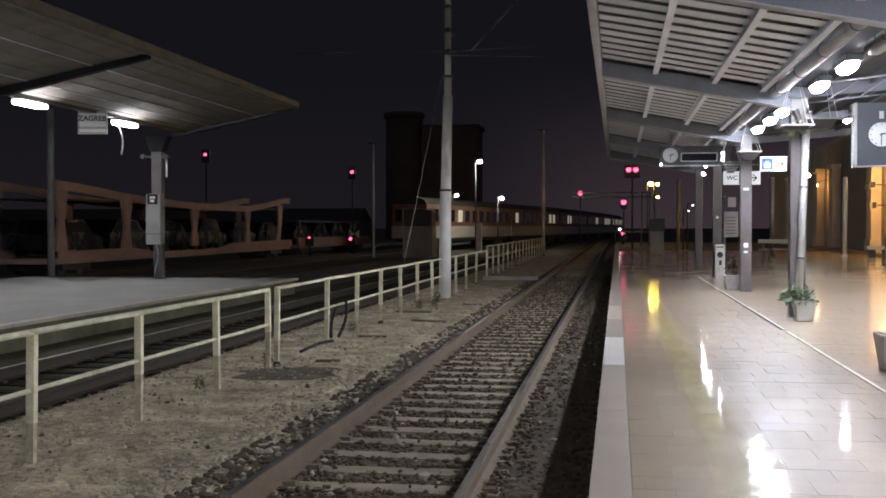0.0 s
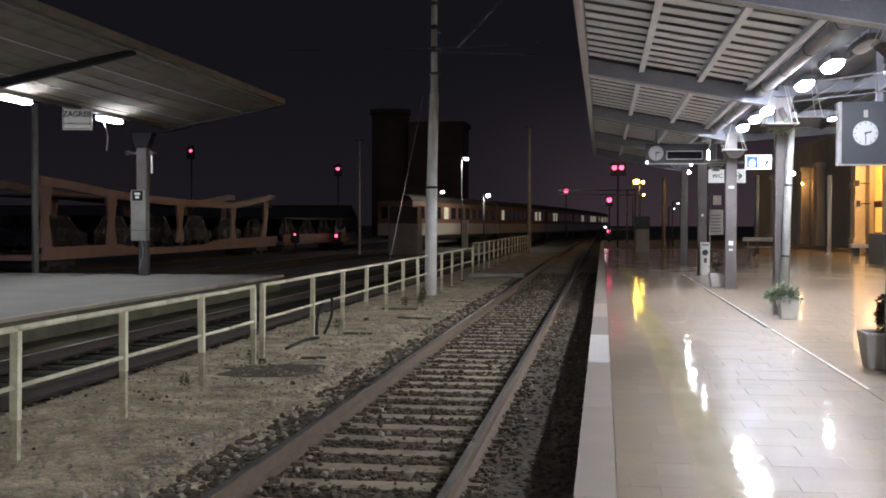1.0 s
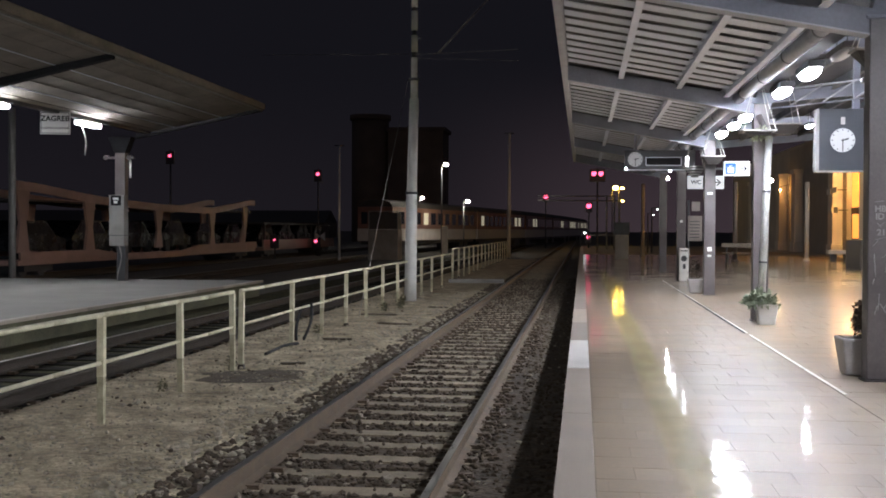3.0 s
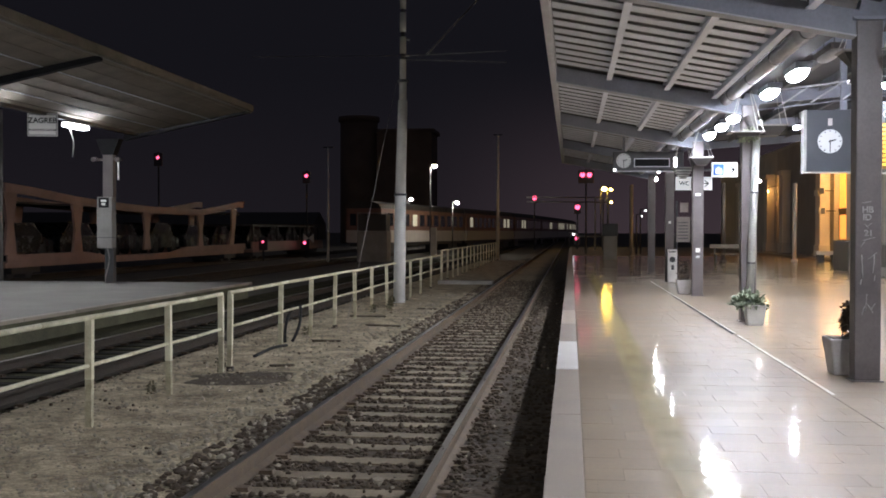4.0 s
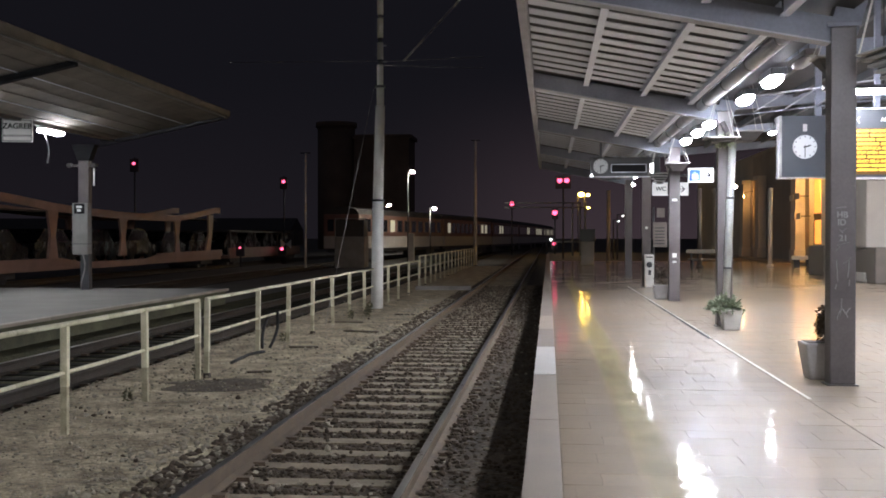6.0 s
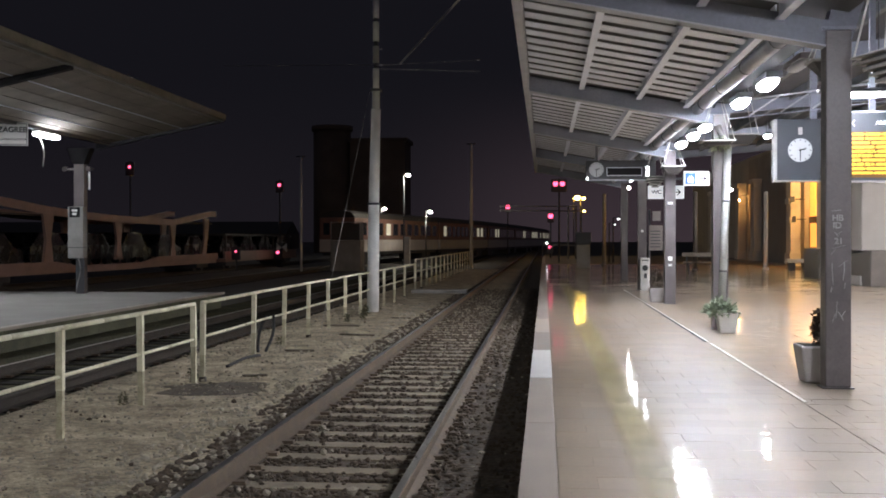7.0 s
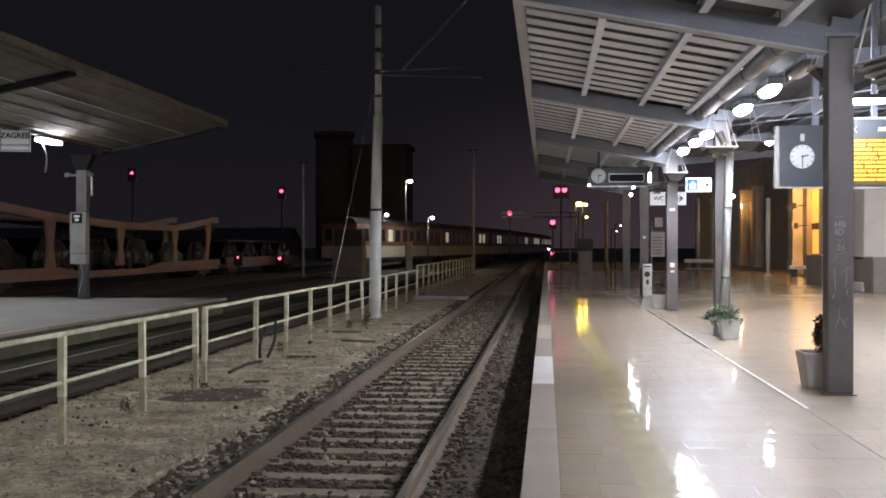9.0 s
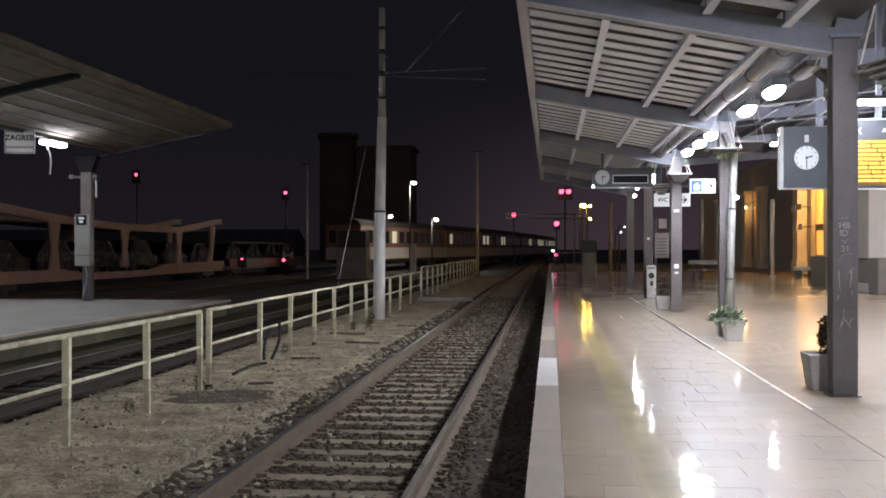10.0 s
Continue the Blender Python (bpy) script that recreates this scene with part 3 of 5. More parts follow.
for z in (0.95, 2.1):
    part("pipe_clamp", tube(bmesh.new(), (2.90 + 0.0364 * z, 18.96 - 0.02 * z, z), (2.90 + 0.0364 * (z + 0.03), 18.96 - 0.02 * z, z + 0.03), 0.067, n=16), DARK, dp, "dark pipe clamp")
part("elbow", tube(bmesh.new(), (3.00, 18.90, 2.98), (2.84, 18.94, 3.36), 0.05, n=16), STEEL_BROWN, dp, "dark upper elbow")


# ---- planters ----
def planter(x, y, w, h, material, label, turn=0):
    p = thing("planter", label, "planter", (x, y, 0))
    p.rotation_euler[2] = turn
    part("pot", B(-w / 2, w / 2, -w / 2, w / 2, 0.0, h, taper=w * 0.13, bevel=0.02), material, p)
    part("soil", B(-w / 2 + 0.04, w / 2 - 0.04, -w / 2 + 0.04, w / 2 - 0.04, h - 0.02, h + 0.006), EARTH, p, "dark soil")
    return p


p = planter(2.89, 18.32, 0.33, 0.325, POT, "white tapered concrete planter with a spreading green plant")
leaves("plant", (-0.09, 0, 0.41), (0.28, 0.2, 0.10), 300, 0.105, LEAF, p, 0.12, 5, "spreading green plant")
p = planter(2.84, 12.1, 0.42, 0.38, POT_GREY, "grey tapered concrete planter with a dry clipped shrub")
leaves("shrub", (0.03, 0, 0.55), (0.07, 0.13, 0.20), 520, 0.055, LEAF_DRY, p, 0.0, 7, "dry brown clipped shrub")
p = planter(2.66, 27.3, 0.36, 0.34, POT_GREY, "grey tapered planter with a thin shrub behind a column")
leaves("shrub", (0, 0, 0.55), (0.12, 0.12, 0.24), 220, 0.07, LEAF_DRY, p, 0.0, 9, "thin dry shrub")

# ---- ticket validator ----
v = thing("ticket_validator", "slim white ticket validator post with a round dark reader", "ticket machine", (2.96, 33.8, 0))
part("body", B(-0.135, 0.135, -0.10, 0.10, 0.0, 0.96, bevel=0.015), WHITE, v)
part("reader", tube(bmesh.new(), (0, -0.105, 0.66), (0, -0.12, 0.66), 0.085, n=20), DARK, v, "round dark reader")
part("label_bar", B(-0.10, 0.10, -0.105, -0.1005, 0.87, 0.90), BLACK, v)
part("label_bar", B(-0.03, 0.05, -0.105, -0.1005, 0.36, 0.50), DARK, v)


# ---- clocks, boards and signs ----
def clock(parent, x, y, z, r):
    c = part("clock_face", tube(bmesh.new(), (x, y, z), (x, y - 0.03, z), r, n=40), CLOCK, parent, "round white clock face")
    for k in range(12):
        a = k * math.pi / 6
        bm = bmesh.new()
        box(bm, -0.007 * r / 0.18, 0.007 * r / 0.18, -0.033, -0.0305, r * 0.80, r * 0.93)
        bmesh.ops.transform(bm, matrix=Matrix.Translation((x, y, z)) @ Matrix.Rotation(a, 4, "Y"), verts=bm.verts)
        part("hour_mark", bm, BOARD, c)
    for ang, ln, w in ((75, 0.5, 0.055), (180, 0.82, 0.035)):
        bm = box(bmesh.new(), -w * r, w * r, -0.037, -0.034, -0.12 * r, ln * r)
        bmesh.ops.transform(bm, matrix=Matrix.Translation((x, y, z)) @ Matrix.Rotation(radians(ang), 4, "Y"), verts=bm.verts)
        part("clock_hand", bm, BLACK, c, "black clock pointer")
    return c


CLOCK = glow("backlit_clock_face", (0.44, 0.46, 0.47), 0.05)
b = thing("clock_board", "slate grey hanging board with a white round clock", "clock", (0.07, 19.3, 0.03))
part("panel", B(3.80, 4.57, 0, 0.22, 2.44, 3.46, bevel=0.01), BOARD, b)
# side strip is coloured paler than the panel for lamplight on that side
part("side_strip", B(3.755, 3.797, -0.005, 0.225, 2.44, 3.46), SLAT, b, "pale lit side strip")
part("bottom_trim", B(3.755, 4.60, -0.01, 0.23, 2.42, 2.437), POT_GREY, b)
part("edge_trim", B(4.555, 4.57, -0.008, -0.001, 2.44, 3.40), POT_GREY, b)
part("emblem", B(4.14, 4.21, -0.01, -0.001, 3.20, 3.32, bevel=0.004), POT_GREY, b, "small pale emblem")
part("hanger_post", B(4.36, 4.46, 0.06, 0.16, 3.46, 4.8), BEAM, b)
clock(b, 4.17, -0.001, 2.94, 0.195)
b = thing("arrivals_board", "dark hanging arrivals board with rows of amber text", "display board", (0, 15.0, 0))
part("panel", B(3.84, 5.6, 0, 0.25, 2.24, 3.12, bevel=0.012), BOARD, b)
part("bottom_trim", B(3.84, 5.6, -0.008, 0.255, 2.222, 2.238), POT_GREY, b)
part("screen", B(3.935, 5.5, -0.006, -0.001, 2.28, 2.87), LED_BACK, b, "dim amber display screen")
part("trim", B(3.82, 5.62, -0.01, 0.26, 3.12, 3.135), RIB, b)
text("heading", "ARRIVALS", 0.07, WHITE, b, Matrix.Translation((4.40, -0.004, 2.98)) @ Matrix.Rotation(radians(90), 4, "X"), "white heading")
ar = bmesh.new()
tube(ar, (3.985, -0.004, 3.02), (3.955, -0.004, 2.98), 0.005, n=4), tube(ar, (3.955, -0.004, 2.98), (3.985, -0.004, 2.94), 0.005, n=4)
part("arrow", ar, WHITE, b)
rng = random.Random(4)
READ = {4: "KOPRIVNICA-", 5: "SPLIT-KNIN-", 7: "DUGO SELO-"}
for k in range(10):
    z, x = 2.855 - 0.0555 * k, 3.95
    if k in READ:
        w = text("text_row", READ[k], 0.050, LED, b, Matrix.Translation((0, -0.008, z - 0.02)) @ Matrix.Rotation(radians(90), 4, "X"), "amber text row")
        half = max(v.co.x for v in w.data.vertices)
        w.location.x = x + half
        x += 2 * half + 0.012
    while x < 5.4:
        w = rng.uniform(0.10, 0.30)
        part("text_bar", B(x, min(x + w, 5.48), -0.009, -0.0065, z - 0.033, z - 0.004), LED, b, "amber text bar")
        if rng.random() < 0.6:
            part("text_dash", B(min(x + w, 5.48) + 0.004, min(x + w, 5.48) + 0.022, -0.009, -0.0065, z - 0.024, z - 0.013), LED, b)
        x += w + 0.026
for x in (4.2, 5.3):
    part("hanger_post", B(x, x + 0.07, 0.09, 0.16, 3.135, 4.85), BEAM, b)

b = thing("platform_display", "dark hanging platform display with a white clock", "display board", (0, 29.0, 0))
part("panel", B(1.05, 2.80, 0, 0.2, 3.02, 3.50, bevel=0.012), DARK, b)
part("bottom_trim", B(1.05, 2.80, -0.01, 0.21, 2.998, 3.016), RIB, b)
fr = bmesh.new()
box(fr, 1.58, 2.47, -0.006, -0.001, 3.31, 3.325), box(fr, 1.58, 2.47, -0.006, -0.001, 3.11, 3.125), box(fr, 1.58, 1.595, -0.006, -0.001, 3.125, 3.31), box(fr, 2.455, 2.47, -0.006, -0.001, 3.125, 3.31)
part("screen_frame", fr, RIB, b, "pale frame")
part("screen", B(1.60, 2.45, -0.004, -0.001, 3.13, 3.305), BLACK, b)
for x in (1.66, 1.86, 2.22):
    part("lug", B(x, x + 0.08, 0.0, 0.1, 3.50, 3.53), RIB, b)
part("hanger_post", B(1.3, 1.36, 0.07, 0.13, 3.50, 4.05), BEAM, b), part("hanger_post", B(2.5, 2.56, 0.07, 0.13, 3.50, 3.85), BEAM, b)
clock(b, 1.32, -0.001, 3.27, 0.185)
part("status_lamp", ball(bmesh.new(), (1.09, -0.02, 3.04), 0.03), DIM_GLOW, b, "tiny white lamp")
# bracket glows by itself to stand for lamplight on it
part("lit_bracket", B(2.57, 2.64, -0.02, -0.004, 3.10, 3.34, bevel=0.004), DIM_GLOW, b, "white bracket given a glow as if lamplit")


def sign(name, label, x0, x1, y, z0, z1):
    s = thing(name, label, "sign", (0, y, 0))
    part("panel", B(x0, x1, 0, 0.06, z0, z1, bevel=0.006), SIGN_WHITE, s)
    return s


SIGN_WHITE = glow("backlit_white_sign", (0.80, 0.86, 0.92), 0.42)


def arrow(parent, x, z, ln):
    bm = bmesh.new()
    box(bm, x - ln / 2, x + ln / 2, -0.008, -0.003, z - 0.014, z + 0.014)
    for s in (-1, 1):
        k = bmesh.new()
        box(k, -0.13, 0.0, -0.008, -0.003, -0.014, 0.014)
        bmesh.ops.transform(k, matrix=Matrix.Translation((x + ln / 2 + 0.01, -0.001, z)) @ Matrix.Rotation(radians(40 * s), 4, "Y"), verts=k.verts)
        me = bpy.data.meshes.new("t")
        k.to_mesh(me)
        k.free()
        bm.from_mesh(me)
        bpy.data.meshes.remove(me)
    return part("arrow", bm, BLACK, parent, "black arrow")


s = sign("luggage_sign", "backlit white sign with a blue luggage pictogram and a black arrow", 3.20, 3.78, 26.45, 2.73, 3.06)
part("pictogram_field", B(3.235, 3.475, -0.008, -0.001, 2.765, 3.025, bevel=0.003), BLUE, s, "blue square")
pb = bmesh.new()
box(pb, 3.285, 3.425, -0.012, -0.0085, 2.80, 2.92), box(pb, 3.325, 3.335, -0.012, -0.0085, 2.92, 2.96), box(pb, 3.375, 3.385, -0.012, -0.0085, 2.92, 2.96), box(pb, 3.335, 3.375, -0.012, -0.0085, 2.95, 2.96)
part("pictogram", pb, WHITE, s, "white suitcase symbol")
arrow(s, 3.61, 2.895, 0.18)
part("bracket", B(3.02, 3.2, 0.01, 0.05, 2.87, 2.92), DARK, s)
s = sign("toilet_sign", "backlit white toilet sign with black lettering and an arrow", 2.71, 3.64, 30.0, 2.56, 2.90)
text("lettering", "WC", 0.155, BLACK, s, Matrix.Translation((2.93, -0.005, 2.73)) @ Matrix.Rotation(radians(90), 4, "X"))
part("pictogram_field", B(3.10, 3.26, -0.007, -0.001, 2.585, 2.875), BLACK, s)
pb = tube(bmesh.new(), (3.18, -0.011, 2.62), (3.18, -0.011, 2.76), 0.04, 0.025, n=8)
ball(pb, (3.18, -0.011, 2.82), 0.03)
part("pictogram", pb, WHITE, s, "white bottle-shaped symbol")
arrow(s, 3.47, 2.73, 0.14)
for x in (2.9, 3.4):
    part("hanger", tube(bmesh.new(), (x, 0.03, 2.90), (x, 0.03, 3.6), 0.012, n=6), DARK, s)

# ---- yellow fence between the tracks ----
FX, FTOP, FMID = -4.68, 0.62, 0.15


def fence(ys, x, top, label, doubles=()):
    f = thing("fence", label, "fence", (x, ys[0], GROUND))
    f.location = (0, 0, 0)
    rng = random.Random(int(ys[0] * 10))
    for y in sorted(list(ys) + list(doubles)):
        w = 0.034
        lean = rng.uniform(-0.02, 0.02)
        split = rng.uniform(-0.12, 0.05)
        bm = box(bmesh.new(), -w, w, -w, w, split, top - 0.02)
        bmesh.ops.transform(bm, matrix=Matrix.Translation((x, y, 0)) @ Matrix.Rotation(lean, 4, "Y"), verts=bm.verts)
        p = part("post", bm, YELLOW_PAINT, f)
        foot = box(bmesh.new(), -w + 0.003, w - 0.003, -w + 0.003, w - 0.003, GROUND - 0.08, split)
        bmesh.ops.transform(foot, matrix=Matrix.Translation((x, y, 0)) @ Matrix.Rotation(lean, 4, "Y"), verts=foot.verts)
        part("foot", foot, YELLOW_DIRTY, p, "dirty peeling lower post")
        h = rng.choice((0.0, 0.0, 0.03, 0.05))
        if h:
            part("socket", B(x - 0.045, x + 0.045, y - 0.042, y + 0.042, GROUND - 0.05, GROUND + h, bevel=0.012), RAIL_DARK, p, "dark rusty socket")
    runs, a = [], ys[0]
    for d0, d1 in zip(doubles[::2], doubles[1::2]):
        runs.append((a, d0))
        a = d1
    runs.append((a, ys[-1]))
    for y0, y1 in runs:
        k = max(1, int((y1 - y0) / 2.1 + 0.5))
        for i in range(k):
            ya, yb = y0 + (y1 - y0) * i / k, y0 + (y1 - y0) * (i + 1) / k
            s = rng.uniform(-0.012, 0.006)
            for z, nm in ((top, "top_rail"), (FMID + top - FTOP, "middle_rail")):
                bm = tube(bmesh.new(), (x, ya - 0.03, z), (x, (ya + yb) / 2, z + s), 0.026 if nm == "top_rail" else 0.02, n=10)
                tube(bm, (x, (ya + yb) / 2, z + s), (x, yb + 0.03, z), 0.026 if nm == "top_rail" else 0.02, n=10)
                part(nm, bm, YELLOW_PAINT, f)
    return f


fence([-10.4, -8.3, -6.2, -4.1, -2.0, 0.1, 2.2, 4.3, 6.4, 8.52, 10.6, 12.8, 17.95, 20.1, 22.2, 24.3, 26.4, 28.6, 30.75, 32.9, 35.2, 37.8, 40.9], FX, FTOP, "pale yellow painted tube fence with peeling posts", doubles=(14.8, 15.2))
fence([43.2 + 2.1 * k for k in range(17)], FX - 0.25, FTOP + 0.12, "pale yellow tube fence further along the track")

# ---- overhead line mast ----
mast = thing("overhead_line_mast", "tall pale concrete overhead line mast with a guy wire", "mast", (-4.60, 30.2, GROUND))
part("shaft", tube(bmesh.new(), (0, 0, -0.1), (0.03, 0, 2.9), 0.165, 0.15, n=20), CONC_POLE, mast)
part("shaft", tube(bmesh.new(), (0.03, 0, 2.9), (0.09, 0, 5.45), 0.145, 0.125, n=20), CONC_POLE, mast)
part("upper_shaft", tube(bmesh.new(), (0.09, 0, 5.45), (0.09, 0, 5.95), 0.10, n=16), CONC_POLE, mast)
part("collar", tube(bmesh.new(), (0.03, 0, 2.88), (0.03, 0, 2.94), 0.175, n=20), DARK, mast, "dark iron collar")
part("collar", tube(bmesh.new(), (0.09, 0, 5.93), (0.09, 0, 6.0), 0.15, n=16), DARK, mast, "dark iron collar")
for z0, z1 in ((6.0, 6.55), (6.7, 7.15), (7.28, 7.8), (7.9, 8.4)):
    part("upper_segment", tube(bmesh.new(), (0.09, 0, z0), (0.09, 0, z1), 0.085, n=14), CONC_POLE, mast)
for z0, z1 in ((6.55, 6.7), (7.15, 7.28), (7.8, 7.9)):
    part("joint", tube(bmesh.new(), (0.09, 0, z0), (0.09, 0, z1), 0.06, n=12), DARK, mast, "dark joint")
for z in (6.62, 7.05):
    part("bracket", B(0.17, 0.26, -0.02, 0.02, z, z + 0.04), GALV, mast)
part("guy_wire", tube(bmesh.new(), (-0.08, -0.05, 5.9), (-0.22, -6.0, 0.0), 0.007, n=6), CONCRETE, mast, "thin guy wire")
WIRE = CONCRETE
for name, a, b, r in (("cantilever", (-3.85, 30.06, 6.185), (-1.9, 28.5, 7.8), 0.022), ("span_wire", (-4.5, 30.1, 6.17), (-1.7, 30.0, 6.25), 0.009), ("span_wire", (-4.5, 30.1, 6.08), (-1.7, 30.0, 5.95), 0.008),
                      ("span_wire", (-8.6, 30.0, 6.2), (-4.6, 30.2, 6.2), 0.008)):
    tagged(part(name, tube(bmesh.new(), a, b, r, n=6), WIRE), "thin grey overhead line wire against the night sky", "wire")

# rubber hose hanging over the fence, scrap and weeds on the gravel
hose = thing("hose", "black rubber hose looped over the fence's lower bar", "hose")
for x0, y0, bend in ((-4.70, 18.85, 0.05), (-4.60, 18.95, -0.06)):
    pts = [Vector((x0 - bend * math.sin(k * 0.35) - 0.008 * k, y0 - 0.03 * k, 0.20 - 0.066 * k)) for k in range(10)]
    part("loop", sweep(pts, 0.026), RUBBER, hose)
pts = [Vector((-4.62 - 0.012 * k, 18.1 - 0.17 * k, GROUND + 0.05 + 0.03 * math.sin(k * 0.4))) for k in range(10)]
part("loose_end", sweep(pts, 0.024), RUBBER, hose)
for (x, y, w, d, tn) in ((-4.2, 19.2, 0.5, 0.12, 0.2), (-3.75, 22.5, 0.7, 0.18, -0.1), (-4.5, 24.9, 0.8, 0.12, 0.15), (-4.05, 15.6, 0.35, 0.10, 0.5), (-3.5, 27.5, 0.5, 0.08, 0.0)):
    o = part("plank_scrap", B(-w / 2, w / 2, -d / 2, d / 2, 0, 0.03, bevel=0.01), DAMP)
    o.location, o.rotation_euler = (x, y, GROUND + 0.01), (0, 0.02, tn)
    tagged(o, "dark weathered plank scrap lying on gravel", "scrap")
for k, (x, y, s) in enumerate(((-4.62, 26.3, 0.11), (-4.4, 27.2, 0.13), (-4.75, 15.0, 0.10), (-4.6, 28.8, 0.14), (-4.8, 20.3, 0.10), (-4.9, 12.8, 0.08))):
    w = thing("weed", "small dry weed growing at the fence", "weed", (x, y, GROUND))
    leaves("stem_tuft", (0, 0, s * 0.8), (s * 0.6, s * 0.6, s), 90, s * 0.5, WEED, w, 0, k)
patch = thing("dirt_patch", "dark damp dirt patch on pale gravel round the posts", "ground patch", kind="structure")
bm = bmesh.new()
rings = []
for q in (0.15, 0.4, 0.65, 0.85, 1.0):
    rings.append([])
    for i in range(48):
        a = 2 * math.pi * i / 48
        w = q * 0.66 * (1 + 0.35 * noise.noise(Vector((math.cos(a) * 2.2, math.sin(a) * 2.2, 1))))
        px, py = -4.27 + 1.02 * w * math.cos(a), 14.32 + 1.1 * w * math.sin(a)
        rings[-1].append(bm.verts.new((px, py, ground_height(px, py) + 0.014 - 0.012 * q ** 4)))
for ra, rb in zip(rings, rings[1:]):
    for i in range(48):
        bm.faces.new((ra[i], rb[i], rb[(i + 1) % 48], ra[(i + 1) % 48]))
bm.faces.new(rings[0])
part("dirt", bm, DAMP, patch)

# ballast stones
rng = np.random.default_rng(5)
beds = thing("ballast_stones", "loose brown and pale ballast stones on the track bed", "ballast", kind="stuff")


def scatter(n, x0, x1, y0, y1, z, s0, s1, power=1.6):
    y = y0 + (y1 - y0) * rng.random(n) ** power
    x = x0 + (x1 - x0) * rng.random(n)
    return np.stack([x, y, z + rng.uniform(-0.015, 0.015, n), rng.uniform(s0, s1, n)], -1)


def off_sleepers(a):
    ph = ((a[:, 1] + 12.5) % 0.6)
    return a[(np.abs(ph - 0.3) > 0.13) | (rng.random(len(a)) < 0.06)]


dark = np.concatenate([off_sleepers(scatter(11000, -2.45, -1.1, 5, 45, -0.466, 0.016, 0.04)), scatter(4500, -0.98, -0.15, 5, 45, -0.452, 0.014, 0.036), scatter(2200, -3.15, -2.6, 5, 40, -0.45, 0.018, 0.06), scatter(260, -6.0, -3.2, 5, 34, GROUND, 0.010, 0.034)])
pale = np.concatenate([scatter(1500, -3.7, -2.75, 5, 35, -0.44, 0.010, 0.045), off_sleepers(scatter(700, -2.45, -0.2, 5, 40, -0.455, 0.012, 0.032)), scatter(4600, -5.95, -3.3, 5, 34, GROUND + 0.008, 0.008, 0.028)])
for x, y in ((-1.98, 10.05), (-1.85, 9.7), (-2.1, 8.4), (-1.2, 7.6), (-0.85, 7.35), (-2.25, 11.4), (-1.45, 8.5)):
    pale = np.concatenate([pale, [[x, y, -0.44, 0.045]]])
rocks("brown_stones", dark, STONE_DARK, beds)
rocks("pale_stones", pale, STONE_PALE, beds)

# ---- opposite platform ----
lp = tagged(part("opposite_platform", B(-17.5, -9.2, -12, 31.6, -0.55, -0.06), OLIVE_FACE), "worn asphalt platform with a pale stone edge", "platform", kind="structure")
part("surface", B(-17.5, -9.225, -12, 31.6, -0.06, -0.002), ASPHALT, lp, "worn pale asphalt")
for y in range(-12, 31, 2):
    part("edge_slab", B(-9.22, -9.08, y + 0.005, min(y + 2, 31.6) - 0.005, -0.058, 0.006, bevel=0.01), COPING, lp)


def left_z(x):
    return 4.36 + 0.196 * (x + 12.9) if x > -12.9 else 4.36 - 0.196 * (x + 12.9)


lc = thing("opposite_canopy", "weathered board canopy over the opposite platform", "canopy", kind="structure")
bm = bmesh.new()
for x0, x1 in ((-12.9, -9.4), (-16.4, -12.9)):
    a, b = left_z(x0 + 1e-6 if x0 == -12.9 else x0), left_z(x1)
    prism(bm, [(x0, a), (x1, b), (x1, b + 0.08), (x0, a + 0.08)], "y", -10, 32.8)
part("soffit", bm, WOOD_CEIL, lc, "weathered soffit boards")
for k in range(7):
    x = -12.6 + 0.48 * k
    # battens 1 and 4 are coloured pale as if catching the lamplight
    part("batten", B(x, x + 0.03, -10, 32.75, left_z(x + 0.03) - 0.018, left_z(x) - 0.001), RIB if k in (1, 4) else WOOD_CEIL, lc, "narrow ceiling batten")
part("fascia", B(-9.44, -9.38, -10, 32.8, 5.02, 5.20, bevel=0.008), WOOD_CEIL, lc, "board roof edge")
part("drip_edge", B(-9.52, -9.45, -10, 32.75, 4.985, 5.005), COL_GREY, lc, "pale metal drip edge")
# cross and end beams are coloured dark because no lamplight reaches their fronts
for y in (7.0, 22.0):
    part("cross_beam", prism(bmesh.new(), [(-12.9, left_z(-12.9) - 0.20), (-9.46, left_z(-9.46) - 0.12), (-9.46, left_z(-9.46) - 0.02), (-12.9, left_z(-12.9) - 0.02)], "y", y - 0.1, y + 0.1), BLACK, lc, "cross beam coloured black as if backlit")
part("end_beam", prism(bmesh.new(), [(-13.3, 4.18), (-9.45, 4.98), (-9.45, 5.1), (-13.3, 4.5)], "y", 32.6, 32.85), DARK, lc)
part("girder", B(-13.0, -12.8, -10, 32.5, 4.30, 4.42), DARK, lc, "longitudinal girder")

lcol = thing("opposite_column", "dark steel column with a pale casing and number plate", "column", (-12.9, 30.6, 0))
part("foot", B(-0.10, 0.14, -0.11, 0.11, 0.0, 1.0), DARK, lcol)
part("shaft", B(-0.15, 0.14, -0.12, 0.12, 2.42, 3.95), STEEL_BROWN, lcol)
part("casing", B(-0.31, 0.13, -0.17, 0.15, 0.98, 2.42, bevel=0.015), COL_GREY, lcol, "pale concrete casing")
part("casing_band", B(-0.315, 0.135, -0.175, 0.155, 1.27, 1.29), DARK, lcol)
part("number_plate", B(-0.25, 0.05, -0.19, -0.172, 2.12, 2.40, bevel=0.005), BLACK, lcol, "dark framed plate")
